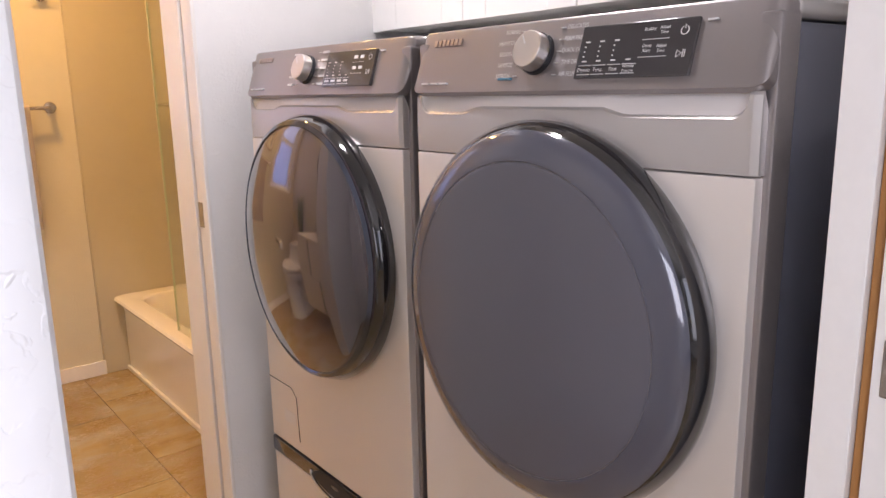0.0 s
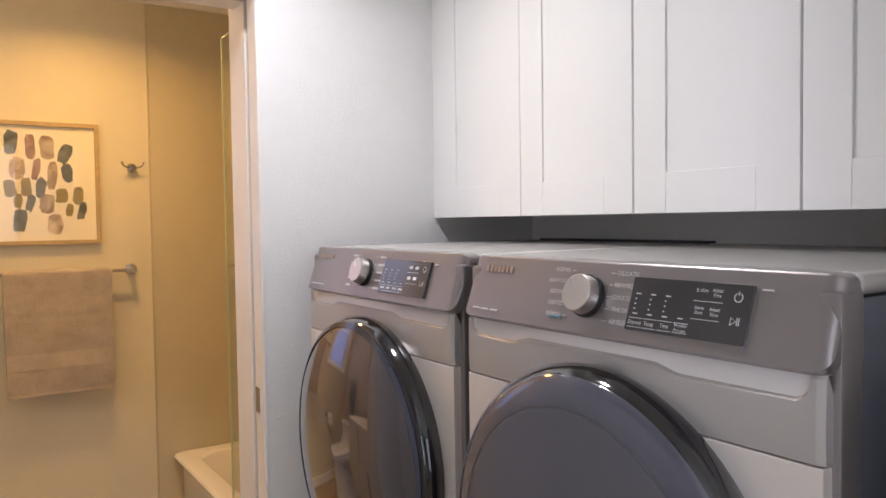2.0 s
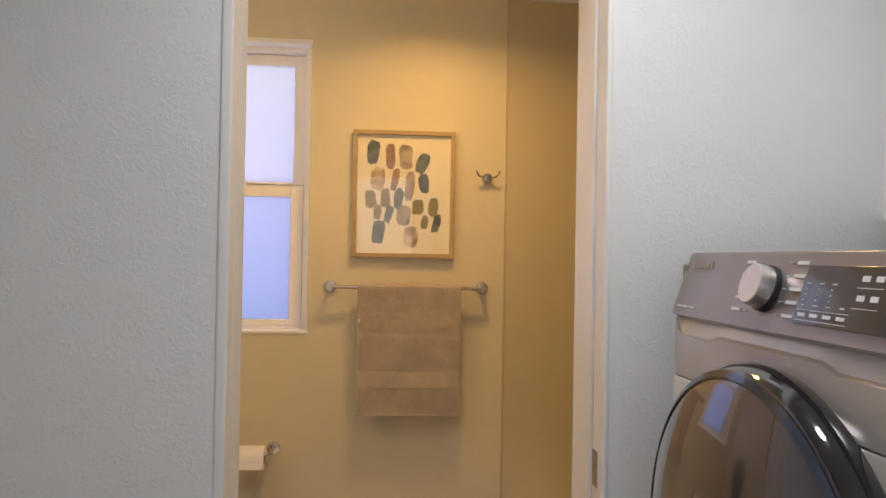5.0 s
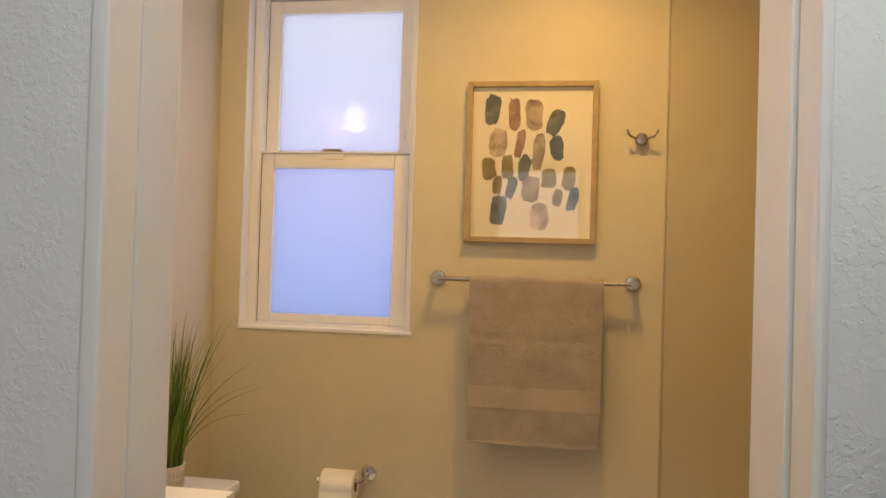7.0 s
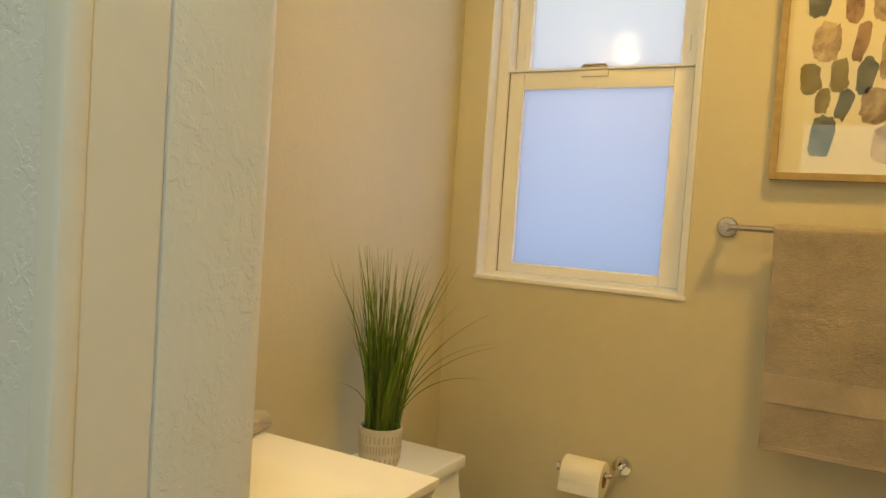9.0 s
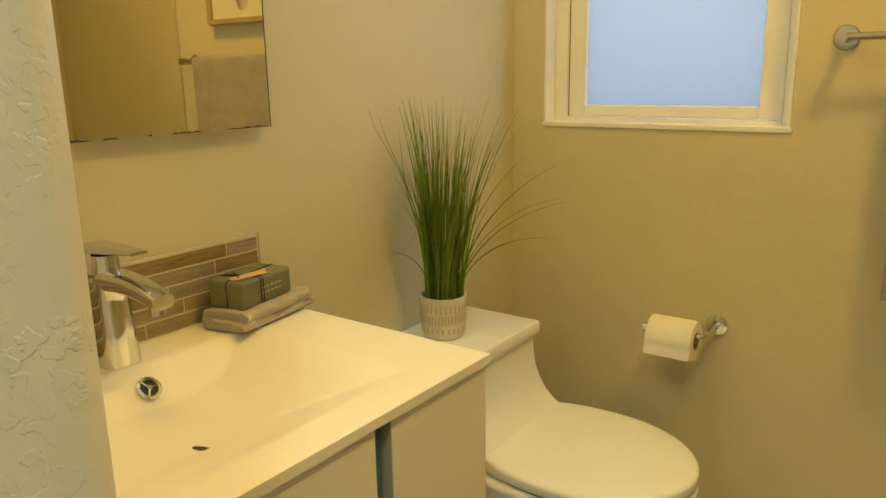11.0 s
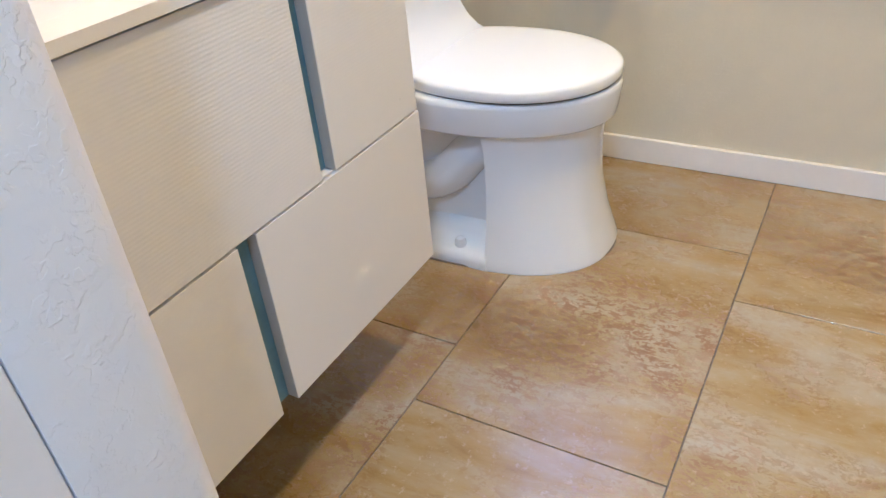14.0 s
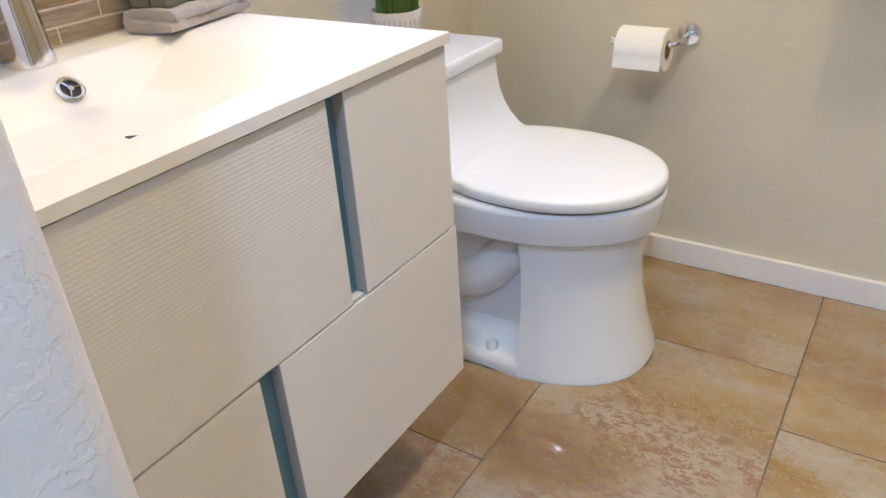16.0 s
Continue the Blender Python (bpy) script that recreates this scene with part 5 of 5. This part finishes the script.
def strip(z0, z1, out, inset=0.0):
    bm = bmesh.new()
    ringsv = []
    for i in range(41):
        x = 0.337 + inset + (0.405 - 2 * inset) * i / 40
        ring = []
        for z in np.linspace(z1, z0, 5):
            t = (1.208 - z) / 0.5
            w = 0.004 * noise.noise(Vector((x * 7 + 9, z * 6, 0.0))) + 0.003 * t
            ring.append((x + (0.5395 - x) * 0.035 * t, YB - 0.060 - 0.011 - 0.013 - w - out, z))
        ringsv.append(ring + [(p[0], p[1] + 0.006, p[2]) for p in ring[::-1]])
    return loft(bm, ringsv)


part("woven_band", strip(0.820, 0.884, 0.0014), M_TOWELBAND, towel, "smooth woven band")
part("hem", strip(0.7125, 0.722, 0.002), M_TOWELBAND, towel, "stitched hem")

# ---- robe hook ----
hook = empty("robe_hook", "satin nickel double robe hook on the wall", "hook")
HX, HZ = 0.846, 1.652
part("flange", lathe(bmesh.new(), [(0.019, 0.0), (0.020, 0.004), (0.019, 0.022), (0.015, 0.026), (0.004, 0.027)], Matrix.Translation((HX, YB - 0.0005, HZ)) @ pose(0, 0, 0, 90, 0, 0), 28), M_NICKEL, hook)
for sgn in (-1, 1):
    pts = [(HX, YB - 0.016, HZ + 0.004), (HX + sgn * 0.020, YB - 0.030, HZ + 0.002), (HX + sgn * 0.036, YB - 0.038, HZ + 0.006), (HX + sgn * 0.043, YB - 0.040, HZ + 0.016), (HX + sgn * 0.045, YB - 0.040, HZ + 0.026)]
    part("prong", tube(bmesh.new(), pts, 0.0038, 10), M_NICKEL, hook, "", 60)

# ---- framed picture ----
pic = empty("framed_picture", "pale oak framed abstract watercolour of brush strokes", "picture")
FX0, FX1, FZ0, FZ1 = 0.308, 0.714, 1.326, 1.832
bm = bmesh.new()
rim(bm, FX0, FX1, FZ0, FZ1, YB - 0.028, YB - 0.001, 0.017, 0.017, 0.017, 0.017, 0.0015)
part("picture_frame", bm, M_OAK, pic)
sheet = boxpart("art_sheet", (FX0 + 0.016, FX1 - 0.016, YB - 0.014, YB - 0.012, FZ0 + 0.016, FZ1 - 0.016), M_ART, pic, "cream paper", 0)


def wash(name, a, b):
    m = mat(name, a, 0.85)
    vec = coords(m)
    n = noise_tex(m, vec, 21, 4, 0.6, 1.2)
    link(m, ramp(m, n, [(0.36, a), (0.64, b)]), bsdf(m).inputs["Base Color"])
    return m


rng = random.Random(3)


def stroke(cx, cy, w, h, tilt, material):
    """A brush stroke on the sheet; centre and size in thousandths of the frame's width, from its upper left."""
    k = (FX1 - FX0) / 1000
    bm = bmesh.new()
    vs = []
    for i in range(48):
        a = 2 * math.pi * i / 48
        e = 0.62
        u = w / 2 * math.copysign(abs(math.cos(a)) ** e, math.cos(a)) * (1 + 0.24 * noise.noise(Vector((cx, 1.7 * math.cos(a), 1.7 * math.sin(a)))) + 0.16 * noise.noise(Vector((cy + 5.3, 5 * math.cos(a), 5 * math.sin(a)))))
        v = h / 2 * math.copysign(abs(math.sin(a)) ** e, math.sin(a)) * (1 + 0.20 * noise.noise(Vector((cy + 0.37, 2.2 * math.cos(a), 2.2 * math.sin(a)))) + 0.13 * noise.noise(Vector((cx + 9.1, 6 * math.cos(a), 6 * math.sin(a)))))
        c, s = math.cos(radians(tilt)), math.sin(radians(tilt))
        vs.append(bm.verts.new((FX0 + k * (cx + c * u - s * v), YB - 0.0146, FZ1 - k * (cy + s * u + c * v))))
    bm.faces.new(vs)
    part("brush_stroke", bm, material, sheet)


SLATE = wash("slate_wash", (0.075, 0.09, 0.085), (0.22, 0.23, 0.23))
for row in ((193, 219, 115, 245, 4), (685, 312, 120, 205, 24), (698, 510, 100, 190, -8), (449, 668, 90, 200, 8), (352, 822, 75, 175, 14), (824, 905, 80, 175, 16), (254, 992, 122, 240, 6)):
    stroke(*row, SLATE)
MAROON = wash("maroon_wash", (0.15, 0.075, 0.055), (0.45, 0.30, 0.22))
for row in ((366, 247, 92, 250, 0), (412, 478, 70, 215, 10)):
    stroke(*row, MAROON)
BROWN = wash("taupe_wash", (0.22, 0.155, 0.11), (0.52, 0.43, 0.33))
for row in ((518, 256, 135, 245, -4), (555, 544, 95, 280, 6), (505, 827, 140, 205, 4)):
    stroke(*row, BROWN)
BLUSH = wash("blush_wash", (0.30, 0.22, 0.17), (0.70, 0.58, 0.46))
for row in ((245, 475, 140, 230, 2), (573, 1040, 145, 195, 2)):
    stroke(*row, BLUSH)
OLIVE = wash("olive_wash", (0.20, 0.16, 0.055), (0.34, 0.29, 0.13))
for row in ((174, 673, 110, 165, -8), (319, 660, 95, 180, 0), (638, 748, 110, 150, 4), (792, 742, 92, 185, 4), (245, 803, 76, 140, 8), (709, 896, 74, 130, 8)):
    stroke(*row, OLIVE)
gl = boxpart("glazing", (FX0 + 0.0165, FX1 - 0.0165, YB - 0.0205, YB - 0.0195, FZ0 + 0.0165, FZ1 - 0.0165), M_CLEAR, pic, "clear picture glass", 0)
gl.visible_shadow = False

# ---- bathtub and glass screen ----
tub = empty("bathtub", "white enamel alcove bathtub", "bathtub")


def rrect(x0, x1, y0, y1, r, z, n=6):
    pts = []
    for cx, cy, a0 in ((x1 - r, y1 - r, 0), (x0 + r, y1 - r, 90), (x0 + r, y0 + r, 180), (x1 - r, y0 + r, 270)):
        for i in range(n + 1):
            a = radians(a0 + 90 * i / n)
            pts.append((cx + r * math.cos(a), cy + r * math.sin(a), z))
    return pts


TY0, TY1, TX1 = YD1 + 0.012, YB - 0.010, XR - 0.004
bm = bmesh.new()
seq = ((1.030, 0, 0.012, 0.0), (1.030, 0, 0.012, 0.315), (1.022, 0, 0.014, 0.326), (0.996, 0, 0.016, 0.332), (0.988, 0, 0.018, 0.345), (0.994, 0.001, 0.02, 0.356), (1.010, 0.004, 0.03, 0.360), (1.066, 0.075, 0.08, 0.360), (1.078, 0.087, 0.09, 0.352), (1.092, 0.105, 0.10, 0.30), (1.125, 0.17, 0.12, 0.11), (1.165, 0.24, 0.12, 0.075))
loft(bm, [rrect(x0, TX1 - (d if k > 6 else 0), TY0 + d, TY1 - d, r, z) for k, (x0, d, r, z) in enumerate(seq)])
part("tub_shell", bm, M_TUB, tub, "", 40)
boxpart("apron_strip", (1.018, 1.0298, TY0, TY1, 0.0005, 0.022), M_TRIM, tub, "white strip along the floor", 0.003)
screen = empty("shower_screen", "clear greenish glass shower screen on the tub rim", "shower screen")
sp = boxpart("glass_pane", (1.034, 1.040, 2.12, 2.905, 0.3605, 2.09), M_SHOWER, screen, "clear glass", 0)
sp.visible_shadow = False
boxpart("glass_edge", (1.0335, 1.0405, 2.9052, 2.909, 0.3605, 2.09), M_SHOWEREDGE, screen, "green polished edge", 0)
boxpart("glass_top_edge", (1.0335, 1.0405, 2.12, 2.905, 2.0902, 2.093), M_SHOWEREDGE, screen, "", 0)

# ---- floor tiles: running columns with staggered joints ----
TW, TL, G = 0.4368, 0.652, 0.0026
for c in range(-2, 5):
    xa = -0.0475 + c * TW
    shift = {0: 2.637, 1: 2.470, -1: 2.140}.get(c, 2.637 if c % 2 == 0 else 2.30)
    for r in range(-2, 4):
        ya = shift + r * TL
        u0, u1 = max(xa + G / 2, XL - 0.02), min(xa + TW - G / 2, 1.10)
        v0, v1 = max(ya + G / 2, YD0 + 0.022), min(ya + TL - G / 2, YB + 0.02)
        if u1 - u0 < 0.02 or v1 - v0 < 0.02:
            continue
        b = 0.0006
        bm = bmesh.new()
        loft(bm, [[(u0, v0, -0.006), (u1, v0, -0.006), (u1, v1, -0.006), (u0, v1, -0.006)], [(u0, v0, -b), (u1, v0, -b), (u1, v1, -b), (u0, v1, -b)], [(u0 + b, v0 + b, 0), (u1 - b, v0 + b, 0), (u1 - b, v1 - b, 0), (u0 + b, v1 - b, 0)]])
        part("floor_tile", bm, M_TILE, floor_bath, sharp=20)
